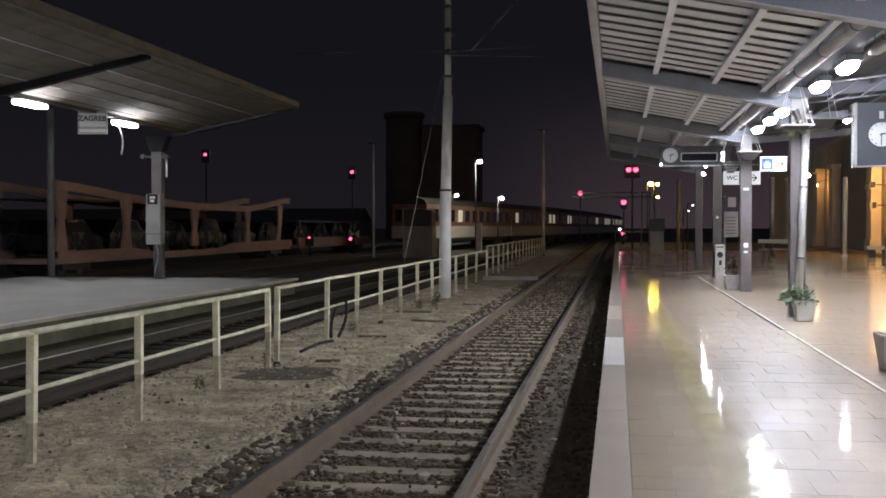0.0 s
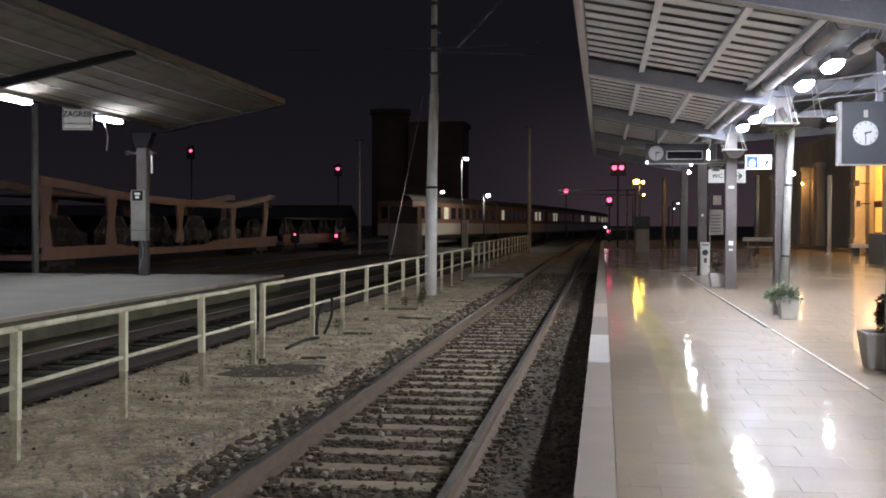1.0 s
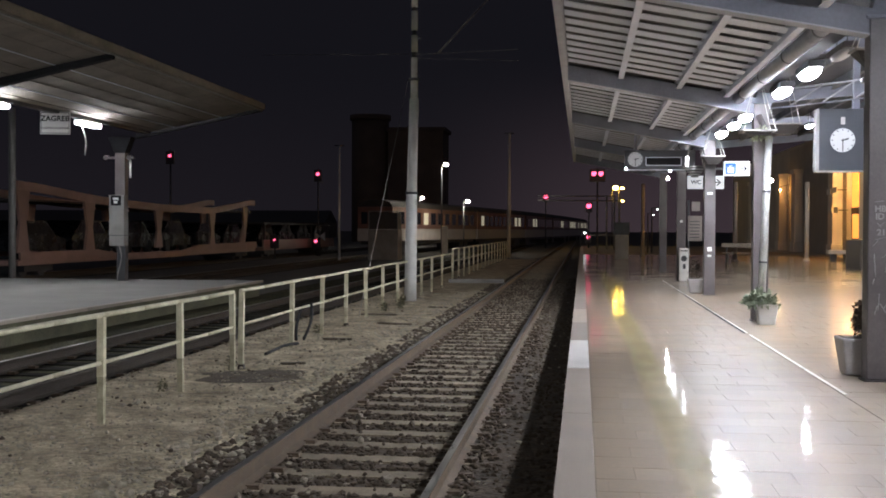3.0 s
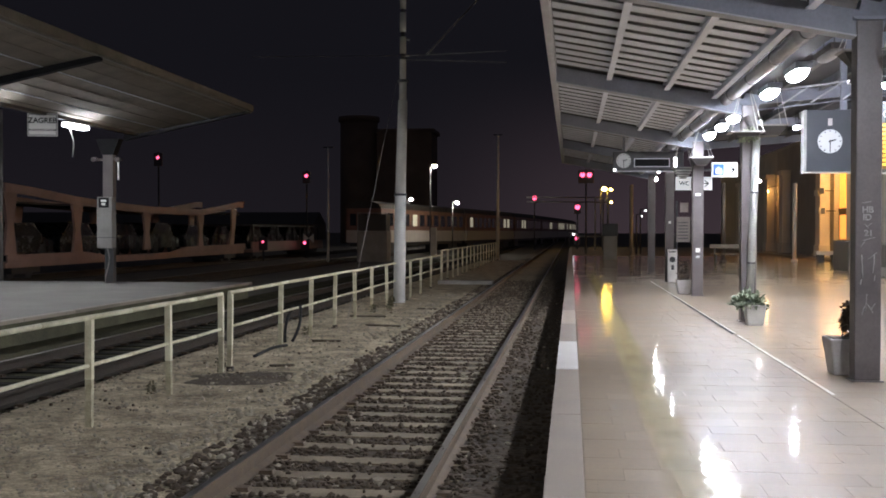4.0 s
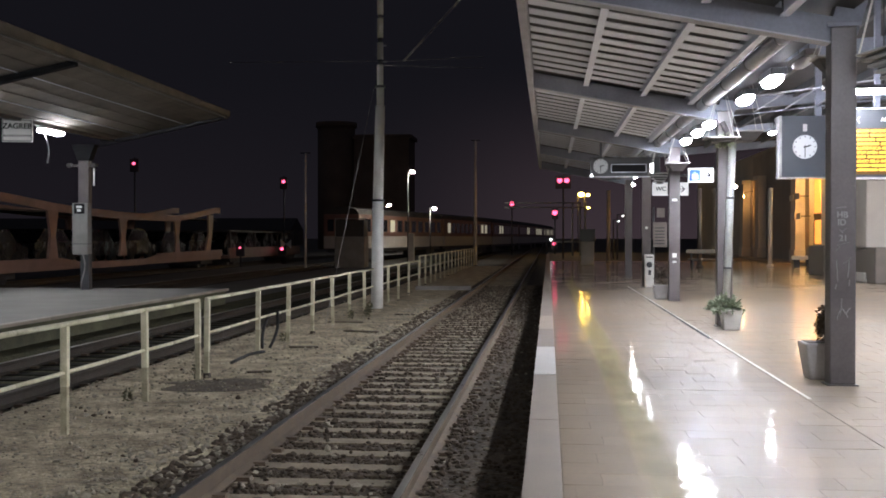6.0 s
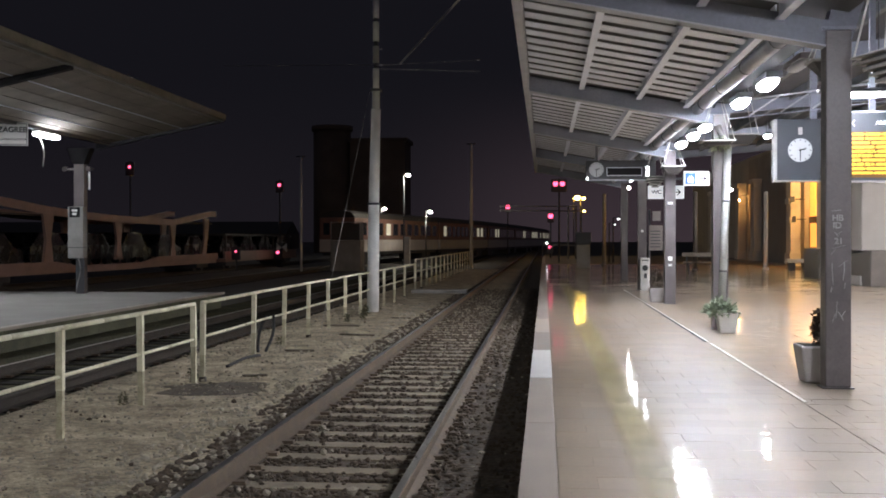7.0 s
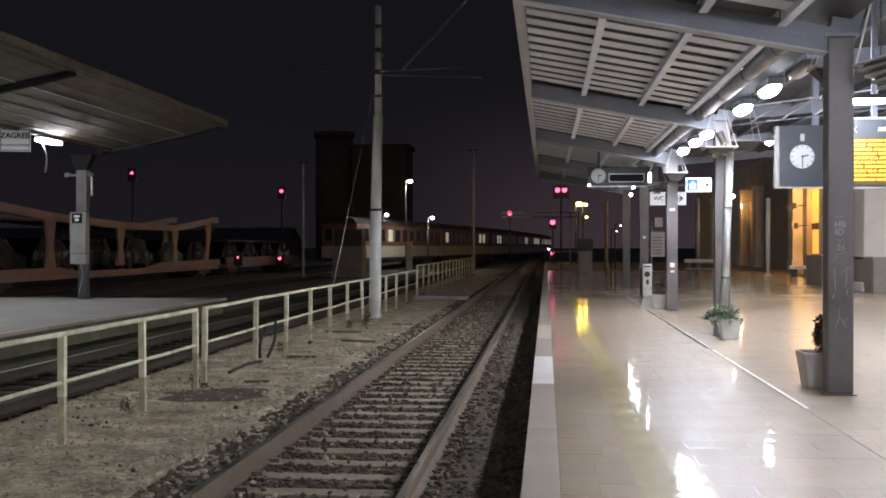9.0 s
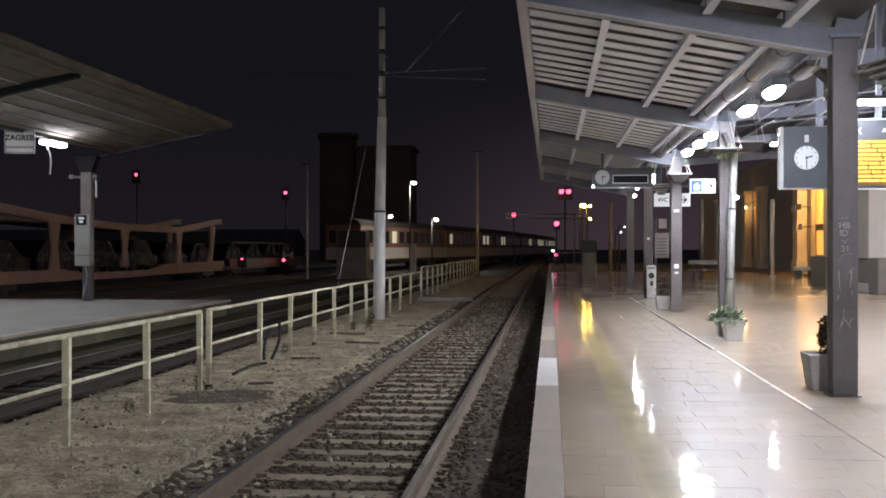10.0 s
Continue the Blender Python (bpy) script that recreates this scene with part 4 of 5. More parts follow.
part("number_bar", B(-0.18, -0.02, -0.196, -0.191, 2.28, 2.34), WHITE, lcol), part("number_bar", B(-0.16, -0.05, -0.196, -0.191, 2.18, 2.25), WHITE, lcol)
part("bracket", B(-0.42, 0.36, -0.05, 0.05, 3.44, 3.50), STEEL_BROWN, lcol)
part("lead", sweep([Vector((-0.02 + 0.06 * math.sin(k * 0.5), -0.135, 0.99 - 0.098 * k)) for k in range(11)], 0.018, 6), COL_GREY, lcol, "pale cable")
for x in (-0.38, 0.3):
    part("loudspeaker", tube(bmesh.new(), (x, -0.05, 3.5), (x, -0.22, 3.46), 0.035, 0.07, n=14), STEEL_BROWN, lcol, "small grey loudspeaker")
part("tube_stub", tube(bmesh.new(), (0.25, 0, 2.9), (0.25, 0, 3.4), 0.03, n=8), WHITE, lcol)
cap = prism(bmesh.new(), [(-0.34, 4.05), (0.34, 4.05), (0.16, 3.6), (-0.16, 3.6)], "y", -0.17, 0.17)
part("capital", cap, BLACK, lcol)

for y in (-6.0, -1.0, 3.8, 8.7, 13.6, 18.5, 23.43, 28.31):
    l = thing("tube_luminaire", "lit fluorescent tube luminaire under the opposite canopy", "lamp", (-12.85, y, 4.20), "opposite canopy luminaires")
    part("tube", B(-0.125, 0.125, -0.58, 0.58, -0.055, 0.03, bevel=0.04), LAMP_LEFT, l, "glowing tube cover")
    part("tray", B(-0.10, 0.10, -0.62, 0.62, 0.032, 0.07), WHITE, l)
    part("hanger", tube(bmesh.new(), (0, 0, 0.07), (0, 0, 0.14), 0.02, n=8), DARK, l)
# dangling cable at the last lamp
pts = [Vector((-12.86 + 0.10 * math.sin(k * 0.35), 27.9 + 0.003 * k * k, 4.14 - 0.075 * k)) for k in range(11)]
bm = sweep(pts, 0.014, 6)
tagged(part("cable", bm, WHITE), "loose white cable dangling from a luminaire", "cable")
# station name sign
s = thing("station_sign", "white hanging station name sign with dark lettering", "sign", (-12.9, 26.6, 4.07))
part("panel", B(-0.37, 0.34, -0.07, -0.02, -0.28, 0.28, bevel=0.008), WHITE, s)
for a in (B(-0.355, 0.325, -0.0745, -0.0715, 0.245, 0.262), B(-0.355, 0.325, -0.0745, -0.0715, -0.262, -0.245), B(-0.355, -0.34, -0.0745, -0.0715, -0.244, 0.244), B(0.31, 0.325, -0.0745, -0.0715, -0.244, 0.244)):
    part("border", a, DARK, s)
text("station_name", "ZAGREB", 0.185, BLACK, s, Matrix.Translation((-0.015, -0.075, 0.10)) @ Matrix.Rotation(radians(90), 4, "X"))
text("second_line", "GLAVNI KOLODVOR", 0.07, BLACK, s, Matrix.Translation((-0.015, -0.075, -0.13)) @ Matrix.Rotation(radians(90), 4, "X"))
s.rotation_euler[2] = radians(14)
for x in (-0.3, 0.3):
    part("hanger", tube(bmesh.new(), (x, 0, 0.25), (x, 0, 0.3), 0.01, n=6), DARK, s)
o = part("cable_duct_post", tube(bmesh.new(), (-17.6, 33.3, GROUND), (-17.6, 33.3, 5.2), 0.11, n=12), COL_GREY)
tagged(o, "slim grey post behind the opposite canopy", "post")


# ---- car transporter train on the fourth track ----
def car(x, y, z, seed):
    c = thing("car", "dark parked car carried on a transporter wagon", "car", (x, y, z), "cars on the wagons")
    r = random.Random(seed)
    ln, h = r.uniform(3.9, 4.4), r.uniform(1.4, 1.55)
    part("body", prism(bmesh.new(), [(-ln / 2, 0.3), (ln / 2, 0.3), (ln / 2, 0.72), (ln * 0.3, 0.88), (ln * 0.12, h), (-ln * 0.3, h), (-ln * 0.46, 0.92), (-ln / 2, 0.85)], "x", -0.85, 0.85), CAR_PAINT, c)
    part("side_glass", prism(bmesh.new(), [(ln * 0.24, 0.92), (ln * 0.11, h - 0.08), (-ln * 0.28, h - 0.08), (-ln * 0.38, 0.95)], "x", 0.852, 0.86), GLASS_DARK, c)
    for yy in (-ln * 0.3, ln * 0.3):
        for s in (-1, 1):
            part("wheel", tube(bmesh.new(), (s * 0.62, yy, 0.31), (s * 0.86, yy, 0.31), 0.31, n=16), RUBBER, c)
    return c


def carrier(y0, ln, label, arched=True):
    w = thing("transporter_wagon", label, "wagon", (-21.0, y0, 0))
    part("lower_sill", B(-1.35, 1.35, 0, ln, 0.14, 0.34, bevel=0.02), WAGON_RED, w)
    chord = ((0.0, 3.0), (2.0, 2.92), (5.6, 2.70), (8.5, 2.58), (13.4, 2.48), (21.2, 2.46), (25.0, 2.78), (28.0, 3.06), (28.9, 3.06))
    belly = ((0.0, 0.34, 0.62), (6.5, 0.30, 0.62), (8.5, 0.12, 0.42), (16.0, 0.12, 0.42), (18.5, 0.34, 0.66), (ln, 0.34, 0.72))
    for s in (-1.32, 1.22):
        if not arched:
            part("side_sill", B(s, s + 0.1, 0.0, ln, 0.341, 0.80), WAGON_RED, w)
            continue
        bm = bmesh.new()
        for (ya, la, ha), (yb, lb, hb) in zip(belly, belly[1:]):
            prism(bm, [(ya, la), (yb, lb), (yb, hb), (ya, ha)], "x", s + 0.14, s + 0.22)
        part("side_sill", bm, WAGON_RED, w)
        bm = bmesh.new()
        for (ya, za), (yb, zb) in zip(chord, chord[1:]):
            prism(bm, [(ya, za - 0.17), (yb, zb - 0.17), (yb, zb + 0.15), (ya, za + 0.15)], "x", s, s + 0.14)
        part("upper_chord", bm, WAGON_RED, w, "bowed upper chord")
        for yk, top, lean in ((0.4, 2.84, 0.0), (5.9, 2.54, 0.0), (13.4, 2.32, 0.0), (21.1, 2.30, 0.0), (26.6, 2.76, 0.5)):
            bm = prism(bmesh.new(), [(yk - 0.45 - lean * 0.2, 0.6), (yk + 0.45 - lean * 0.2, 0.6), (yk + 0.22 + lean, top * 0.6), (yk + 0.5 + lean, top), (yk - 0.5 + lean, top), (yk - 0.22 + lean * 0.6, top * 0.6)], "x", s + 0.02, s + 0.12)
            part("stanchion", bm, WAGON_RED, w)
    if arched:
        part("upper_deck", B(-1.2, 1.2, 0.3, ln - 0.3, 2.45, 2.52), COACH_ROOF, w)
    for yy in (2.0, ln - 2.0):
        b = part("bogie", B(-1.1, 1.1, yy - 1.1, yy + 1.1, -0.1, 0.138), DARK, w)
        for d in (-0.7, 0.7):
            part("wheelset", tube(bmesh.new(), (-0.85, yy + d, 0.06), (0.85, yy + d, 0.06), 0.36, n=18), DARK, b)
    for k in range(int(ln / 4.8)):
        car(-21.0, y0 + 2.6 + 4.8 * k, 0.341, int(y0) + k)
    return w


carrier(37.6, 29.0, "oxide red car transporter wagon with an open steel frame")
carrier(68.6, 20, "low dark car transporter wagon without an upper frame", arched=False)
lift = thing("upper_car_deck", "dark raised deck of a transporter wagon", "wagon deck", (-21.0, 68.6, 0))
part("deck", B(-1.25, 1.25, 0.3, 19.5, 1.78, 1.9), COACH_ROOF, lift)
for y in (0.6, 6.5, 13, 19):
    for s in (-1.2, 1.1):
        part("stanchion", B(s, s + 0.1, y, y + 0.2, 0.81, 1.78), COACH_ROOF, lift)


# ---- far coaches on a gently turning track ----
def coach(x, y, turn, lit, seed):
    c = thing("passenger_coach", "faded red and grey passenger coach with some lit windows", "train coach", (x, y, 0), "coaches of the far train")
    r = random.Random(seed)
    part("upper_side", B(-1.4, 1.4, 0, 24.0, 1.55, 3.2, bevel=0.03), COACH_RED, c)
    part("lower_side", B(-1.41, 1.41, 0, 24.0, 0.62, 1.55), COACH_BAND, c, "grey lower band")
    part("roof", prism(bmesh.new(), [(-1.4, 3.2), (1.4, 3.2), (1.15, 3.55), (0.5, 3.75), (-0.5, 3.75), (-1.15, 3.55)], "y", 0.0, 24.0), COACH_ROOF, c)
    for k in range(11):
        yy = 1.6 + 2.05 * k
        w = part("window", B(1.402, 1.42, yy - 0.1, yy + 1.15, 1.9, 2.85), WIN_LIT if r.random() < lit else GLASS_DARK, c)
        part("window_frame", B(1.40, 1.425, yy - 0.16, yy - 0.1, 1.84, 2.91), DARK, w)
    for k in range(3):
        part("end_window", B(-1.1 + 0.85 * k, -0.6 + 0.85 * k, -0.02, -0.003, 1.9, 2.8), GLASS_DARK, c)
    for yy in (3.2, 20.8):
        part("bogie", B(-1.1, 1.1, yy - 1.4, yy + 1.4, -0.25, 0.5), DARK, c)
    part("underframe", B(-1.2, 1.2, 0.2, 23.8, 0.35, 0.62), DARK, c)
    c.rotation_euler[2] = -turn
    return c


x, y = -15.5, 84.0
for k, turn in enumerate((0.17, 0.14, 0.10, 0.08, 0.07, 0.06)):
    coach(x, y, turn, (0.3, 0.2, 0.15, 0.2, 0.5, 0.8)[k], k)
    x, y = x + 24.6 * math.sin(turn), y + 24.6 * math.cos(turn)


# ---- masts, lamps and signals in the yard ----
def lamp_post(x, y, z, label, material=None, r=0.14, base=GROUND):
    l = thing("yard_lamp", label, "street lamp", (x, y, base))
    part("pole", tube(bmesh.new(), (-0.35, 0, 0), (-0.35, 0, z - base + 0.1), 0.06, 0.04, n=10), DARK, l)
    part("arm", tube(bmesh.new(), (-0.35, 0, z - base + 0.1), (0, 0, z - base + 0.12), 0.03, n=8), DARK, l)
    part("lantern", ball(bmesh.new(), (0, 0, z - base), r, 1.2, 1, 0.8), material or LAMP_FAR, l, "glowing lantern")


lamp_post(-10.6, 88, 6.58, "lit yard lamp on a tall dark pole", r=0.135)
lamp_post(-18.4, 130, 5.17, "lit yard lamp on a dark pole", r=0.14)
lamp_post(-9.06, 90, 3.75, "lit yard lamp on a dark pole", r=0.11)
lamp_post(3.32, 115, 5.77, "lit yellow sodium lamp beyond the platform end", LAMP_YELLOW, 0.24, 0.0)
lamp_post(3.98, 115, 5.72, "lit yellow sodium lamp beyond the platform end", LAMP_YELLOW, 0.14, 0.0)
lamp_post(4.06, 116, 4.46, "lit small sodium lamp beyond the platform end", LAMP_YELLOW, 0.10, 0.0)
lamp_post(8.33, 52, 3.75, "lit white lamp on a post by the station", LAMP_FAR, 0.10, 0.0)
lamp_post(4.86, 75, 2.86, "small lit white lamp in the dark yard", DIM_GLOW, 0.05, 0.0)
lamp_post(4.6, 75, 2.5, "small lit white lamp in the dark yard", DIM_GLOW, 0.04, 0.0)


def signal(x, y, z, label, heads=((0, 0),), r=0.13, base=GROUND):
    s = thing("railway_signal", label, "signal", (x, y, base))
    h = z - base
    part("mast", tube(bmesh.new(), (0, 0.15, 0), (0, 0.15, h + 0.4), 0.06, n=10), DARK, s)
    xs = [a for a, _ in heads]
    part("head", B(min(xs) - 0.28, max(xs) + 0.28, 0.0, 0.14, h - 0.55, h + 0.3, bevel=0.03), DARK, s)
    for a, b in heads:
        part("red_lens", ball(bmesh.new(), (a, -0.02, h + b), r, 1, 0.4, 1), RED_ON, s, "glowing red lens")
        part("visor", tube(bmesh.new(), (a, 0.0, h + b + r * 0.6), (a, -0.22, h + b + r * 0.9), r * 0.25, n=8), DARK, s)
    return s


signal(-18.97, 80, 5.47, "tall railway signal showing red", r=0.13)
signal(-26.3, 70, 6.17, "tall railway signal showing red", r=0.10)
signal(0.98, 75, 5.21, "railway signal showing two red lights", heads=((-0.24, 0), (0.22, 0)), r=0.17, base=0.0)
signal(-3.84, 120, 5.03, "distant railway signal showing red", r=0.24)
signal(0.54, 95, 3.52, "railway signal showing red at the platform end", r=0.22, base=0.0)
signal(0.52, 100, 0.9, "dwarf railway signal showing red", r=0.15, base=0.0)
signal(-19.1, 80, 0.63, "dwarf railway signal showing red", r=0.12)
signal(-19.4, 70, 0.8, "dwarf railway signal showing red", r=0.07)
lamp_post(0.23, 100, 1.25, "small lit white lamp beside a dwarf signal", DIM_GLOW, 0.09, 0.0)
m = thing("shunting_marker", "white bow-tie shunting marker on a post", "marker", (-18.8, 80, GROUND))
part("post", tube(bmesh.new(), (0, 0.05, 0), (0, 0.05, 1.8), 0.05, n=8), DARK, m)
bm = bmesh.new()
prism(bm, [(-0.38, 1.1), (0.0, 1.42), (-0.38, 1.75)], "y", -0.02, 0.02), prism(bm, [(0.38, 1.1), (0.38, 1.75), (0.0, 1.42)], "y", -0.02, 0.02)
part("plate", bm, WHITE, m, "white bow-tie plate")

for x, y, h, r in ((-4.95, 77, 8.5, 0.13), (-15.2, 70, 7.2, 0.08)):
    k = thing("distant_mast", "slim grey overhead line mast in the dark yard", "mast", (x, y, GROUND))
    part("shaft", tube(bmesh.new(), (0, 0, 0), (0, 0, h), r, r * 0.6, n=12), CONC_POLE, k)
    part("cap", tube(bmesh.new(), (-0.3, 0, h), (0.3, 0, h), 0.04, n=8), DARK, k)
gt = thing("signal_gantry", "thin pale steel gantry beyond the platform end", "gantry", (0, 90, 0))
part("upper_bar", tube(bmesh.new(), (-3.5, 0, 4.18), (2.6, 0, 4.18), 0.05, n=8), COL_GREY, gt)
part("lower_bar", tube(bmesh.new(), (-3.5, 0, 3.85), (2.9, 0, 3.80), 0.05, n=8), COL_GREY, gt)
for x in (1.9, 2.5, 2.9):
    part("leg", tube(bmesh.new(), (x, 0, 0), (x, 0, 4.2), 0.07, n=8), COL_GREY, gt)
part("platform_bar", tube(bmesh.new(), (0.6, 0, 1.1), (3.0, 0, 1.1), 0.06, n=8), COL_GREY, gt)
hut = thing("relay_hut", "grey sheet metal hut with a dark framed top beside the tracks", "hut", (-12.4, 70, GROUND))
part("wall", B(-0.95, 0.95, 0, 1.6, 0, 1.95, bevel=0.03), CONCRETE, hut)
part("upper_panel", B(-0.90, 0.90, 0.05, 1.55, 1.951, 3.0), COACH_ROOF, hut)
for x in (-0.93, 0.89):
    part("corner_post", B(x, x + 0.04, 0.0, 0.04, 1.951, 3.05), COL_GREY, hut)
part("top_bar", B(-0.93, 0.93, 0.0, 0.04, 3.051, 3.09), COL_GREY, hut)
k = thing("buffer_post", "short pale concrete post beside the track", "post", (-10.2, 84, GROUND))
part("post", B(-0.22, 0.22, -0.22, 0.22, 0, 2.2, bevel=0.05), CONC_POLE, k)
k = thing("end_cabinet", "grey cabinet at the end of the platform", "cabinet", (2.05, 60, 0))
part("body", B(-0.35, 0.35, -0.25, 0.25, 0, 1.25, bevel=0.03), CONCRETE, k)
part("lid", B(-0.4, 0.4, -0.3, 0.3, 1.25, 1.9, bevel=0.03), DARK, k)
bt = thing("cable_trough_lid", "dark concrete slab lying beside the rail", "slab", (-3.7, 41, GROUND))
part("slab", B(-1.1, 0.9, -0.3, 0.3, 0.0, 0.14, bevel=0.02), CONCRETE, bt)

# dim tower building and far houses
tw = thing("tower_building", "dim brown round tower block behind the yard", "building", (-34.0, 180, GROUND))
part("drum", tube(bmesh.new(), (0, 0, 0), (0, 0, 19.5), 3.0, n=32), FACADE, tw)
part("parapet", tube(bmesh.new(), (0, 0, 19.5), (0, 0, 20.3), 3.3, n=32), FACADE, tw)
part("block", B(3.2, 12, -2, 6, 0, 17.6), FACADE, tw), part("roof_slab", B(3.0, 12.4, -2.3, 6.3, 17.6, 18.2), FACADE, tw)
for n, (x0, x1, y, h) in enumerate(((-160, -60, 260, 3.5), (-58, -10, 300, 3))):
    hb = thing("far_building", "dark low building behind the yard", "building", (0, y, GROUND))
    part("wall", B(x0, x1, 0, 14, 0, h), FACADE, hb)
    part("roof", prism(bmesh.new(), [(-0.5, h), (14.5, h), (7, h + 3)], "x", x0, x1), COACH_ROOF, hb)


# night sky backdrop with haze put into its glow, strongest beyond the platform's end
def sky_haze_glow():
    m = bpy.data.materials.new("sky_haze_glow")
    m.use_nodes = True
    n, l = m.node_tree.nodes, m.node_tree.links
    n.remove(n["Principled BSDF"])
    em, geo, sep = n.new("ShaderNodeEmission"), n.new("ShaderNodeNewGeometry"), n.new("ShaderNodeSeparateXYZ")
    l.new(geo.outputs["Position"], sep.inputs[0])
    up, side, both, mix = n.new("ShaderNodeMapRange"), n.new("ShaderNodeMapRange"), n.new("ShaderNodeMath"), n.new("ShaderNodeMix")
    for k, a, lo, hi, t0, t1 in ((up, "Z", 0.0, 240.0, 1.0, 0.0), (side, "X", -260.0, 100.0, 0.12, 1.0)):
        k.interpolation_type = "SMOOTHSTEP"
        k.inputs["From Min"].default_value, k.inputs["From Max"].default_value = lo, hi
        k.inputs["To Min"].default_value, k.inputs["To Max"].default_value = t0, t1
        l.new(sep.outputs[a], k.inputs["Value"])
    both.operation = "MULTIPLY"
    l.new(up.outputs[0], both.inputs[0]), l.new(side.outputs[0], both.inputs[1])
    mix.data_type = "RGBA"
    mix.inputs[6].default_value, mix.inputs[7].default_value = (0.0056, 0.0054, 0.0076, 1), (0.033, 0.0235, 0.029, 1)
    l.new(both.outputs[0], mix.inputs[0])
    l.new(mix.outputs[2], em.inputs["Color"])
    l.new(em.outputs[0], n["Material Output"].inputs["Surface"])
    return m


bm = bmesh.new()
ring = [(1500 * math.sin(a), 1500 * math.cos(a)) for a in [radians(-100 + 4 * k) for k in range(51)]]
lo, hi = [bm.verts.new((x, y, -20)) for x, y in ring], [bm.verts.new((x, y, 420)) for x, y in ring]
for i in range(50):
    bm.faces.new((lo[i], lo[i + 1], hi[i + 1], hi[i]))
tagged(part("backdrop", bm, sky_haze_glow()), "dim purple night sky with haze painted along the horizon", "sky", kind="structure")


# ---- station building along the platform ----
bld = tagged(part("wall_station", bmesh.new(), PLASTER), "ochre plastered station front with tall lit doorways", "wall", kind="structure")
bays = [(-12, 25.0), (28.0, 36.0), (39.0, 44.0), (48.0, 59.2), (63.5, 77.7), (80.5, 94.0), (97, 110)]
for y0, y1 in bays:
    part("wall_bay", B(FACADE_X, FACADE_X + 0.6, y0, y1, 0.0, 7.0), PLASTER, bld)
gaps = [(a[1], b[0]) for a, b in zip(bays, bays[1:])]
for y0, y1 in gaps:
    part("lintel", B(FACADE_X, FACADE_X + 0.6, y0, y1, 5.6, 7.0), PLASTER, bld)
part("plinth", B(FACADE_X - 0.9, FACADE_X - 0.004, -12, 110, 0.0, 0.13, bevel=0.01), CONCRETE, bld, "low stone step")
part("room_back", B(FACADE_X + 2.6, FACADE_X + 2.8, -12, 110, 0, 7), PLASTER, bld)
part("room_floor", B(FACADE_X + 0.004, FACADE_X + 2.6, -12, 110, -0.2, -0.01), GROUT, bld)
tagged(part("ceiling", B(FACADE_X, FACADE_X + 2.8, -12, 110, 7.0, 7.2), PLASTER), "plain plaster ceiling", "ceiling", kind="structure")
for n, (y0, y1) in enumerate(gaps):
    lit = n in (3, 4)
    d = thing("door_%d" % (n + 1), "tall glazed door with sodium lit fanlight" if lit else "tall dark wooden double door", "door", (FACADE_X + 0.25, y0, 0), kind="structure")
    w = y1 - y0
    part("door_leaf", B(0, 0.08, 0.05, w / 2 - 0.01, 0.0, 2.6), DOOR_WOOD, d), part("door_leaf", B(0, 0.08, w / 2 + 0.01, w - 0.05, 0.0, 2.6), DOOR_WOOD, d)
    part("transom", B(-0.02, 0.12, 0.0, w, 2.6, 2.75), DOOR_WOOD, d)
    for k in range(3):
        part("fanlight_pane", B(0.02, 0.05, 0.04 + w * k / 3, w * (k + 1) / 3 - 0.04, 2.77, 5.56), WIN_WARM if lit else GLASS_DARK, d, "amber lit pane" if lit else "")
    if lit:
        for k in range(2):
            part("door_pane", B(-0.012, -0.003, 0.3 + w * k / 2, w * (k + 1) / 2 - 0.3, 1.1, 2.4), WIN_WARM, d, "amber lit pane")
for y in (26.5, 37.5, 46.0, 57.8, 65.0, 76.2, 82.0, 95.5):
    ps = thing("pilaster", "pale stone pilaster on the station front", "pilaster", (FACADE_X, y, 0), "pilasters of the station front", kind="structure")
    part("shaft", B(-0.55, -0.004, -0.6, 0.6, 0.13, 5.2, bevel=0.03), PILASTER, ps)
    part("foot", B(-0.62, -0.004, -0.68, 0.68, 0.131, 0.75, bevel=0.02), PILASTER, ps)
    part("capital", B(-0.64, -0.004, -0.7, 0.7, 5.2, 5.5, bevel=0.03), PILASTER, ps)
# wall lights added out of view to brighten the far floor and front
for y in (30.0, 38.0, 45.8):
    l = thing("fill_wall_lamp", "added white wall light outside the view", "lamp", (FACADE_X - 0.3, y, 4.6), "wall lamps of the station front")
    part("cover", B(-0.12, 0.12, -0.35, 0.35, -0.10, 0.08, bevel=0.03), FILL_WALL, l, "glowing cover")
    part("bracket", B(0.0, 0.3, -0.05, 0.05, 0.081, 0.12), DARK, l)
for y, z, rad in ((60.4, 4.95, 0.17), (80.4, 4.3, 0.03)):
    l = thing("door_lantern", "bright amber lantern over a lit station doorway", "lamp", (FACADE_X - 0.65, y, z), "door lanterns")
    part("globe", ball(bmesh.new(), (0, 0, 0), rad, 1, 1, 1.3), LAMP_DOOR, l)
    part("bracket", tube(bmesh.new(), (0, 0, 0.24), (0.66, 0, 0.40), 0.02, n=6), DARK, l)
    part("cap", tube(bmesh.new(), (0, 0, 0.19), (0, 0, 0.27), rad * 1.2, 0.03, n=12), DARK, l)
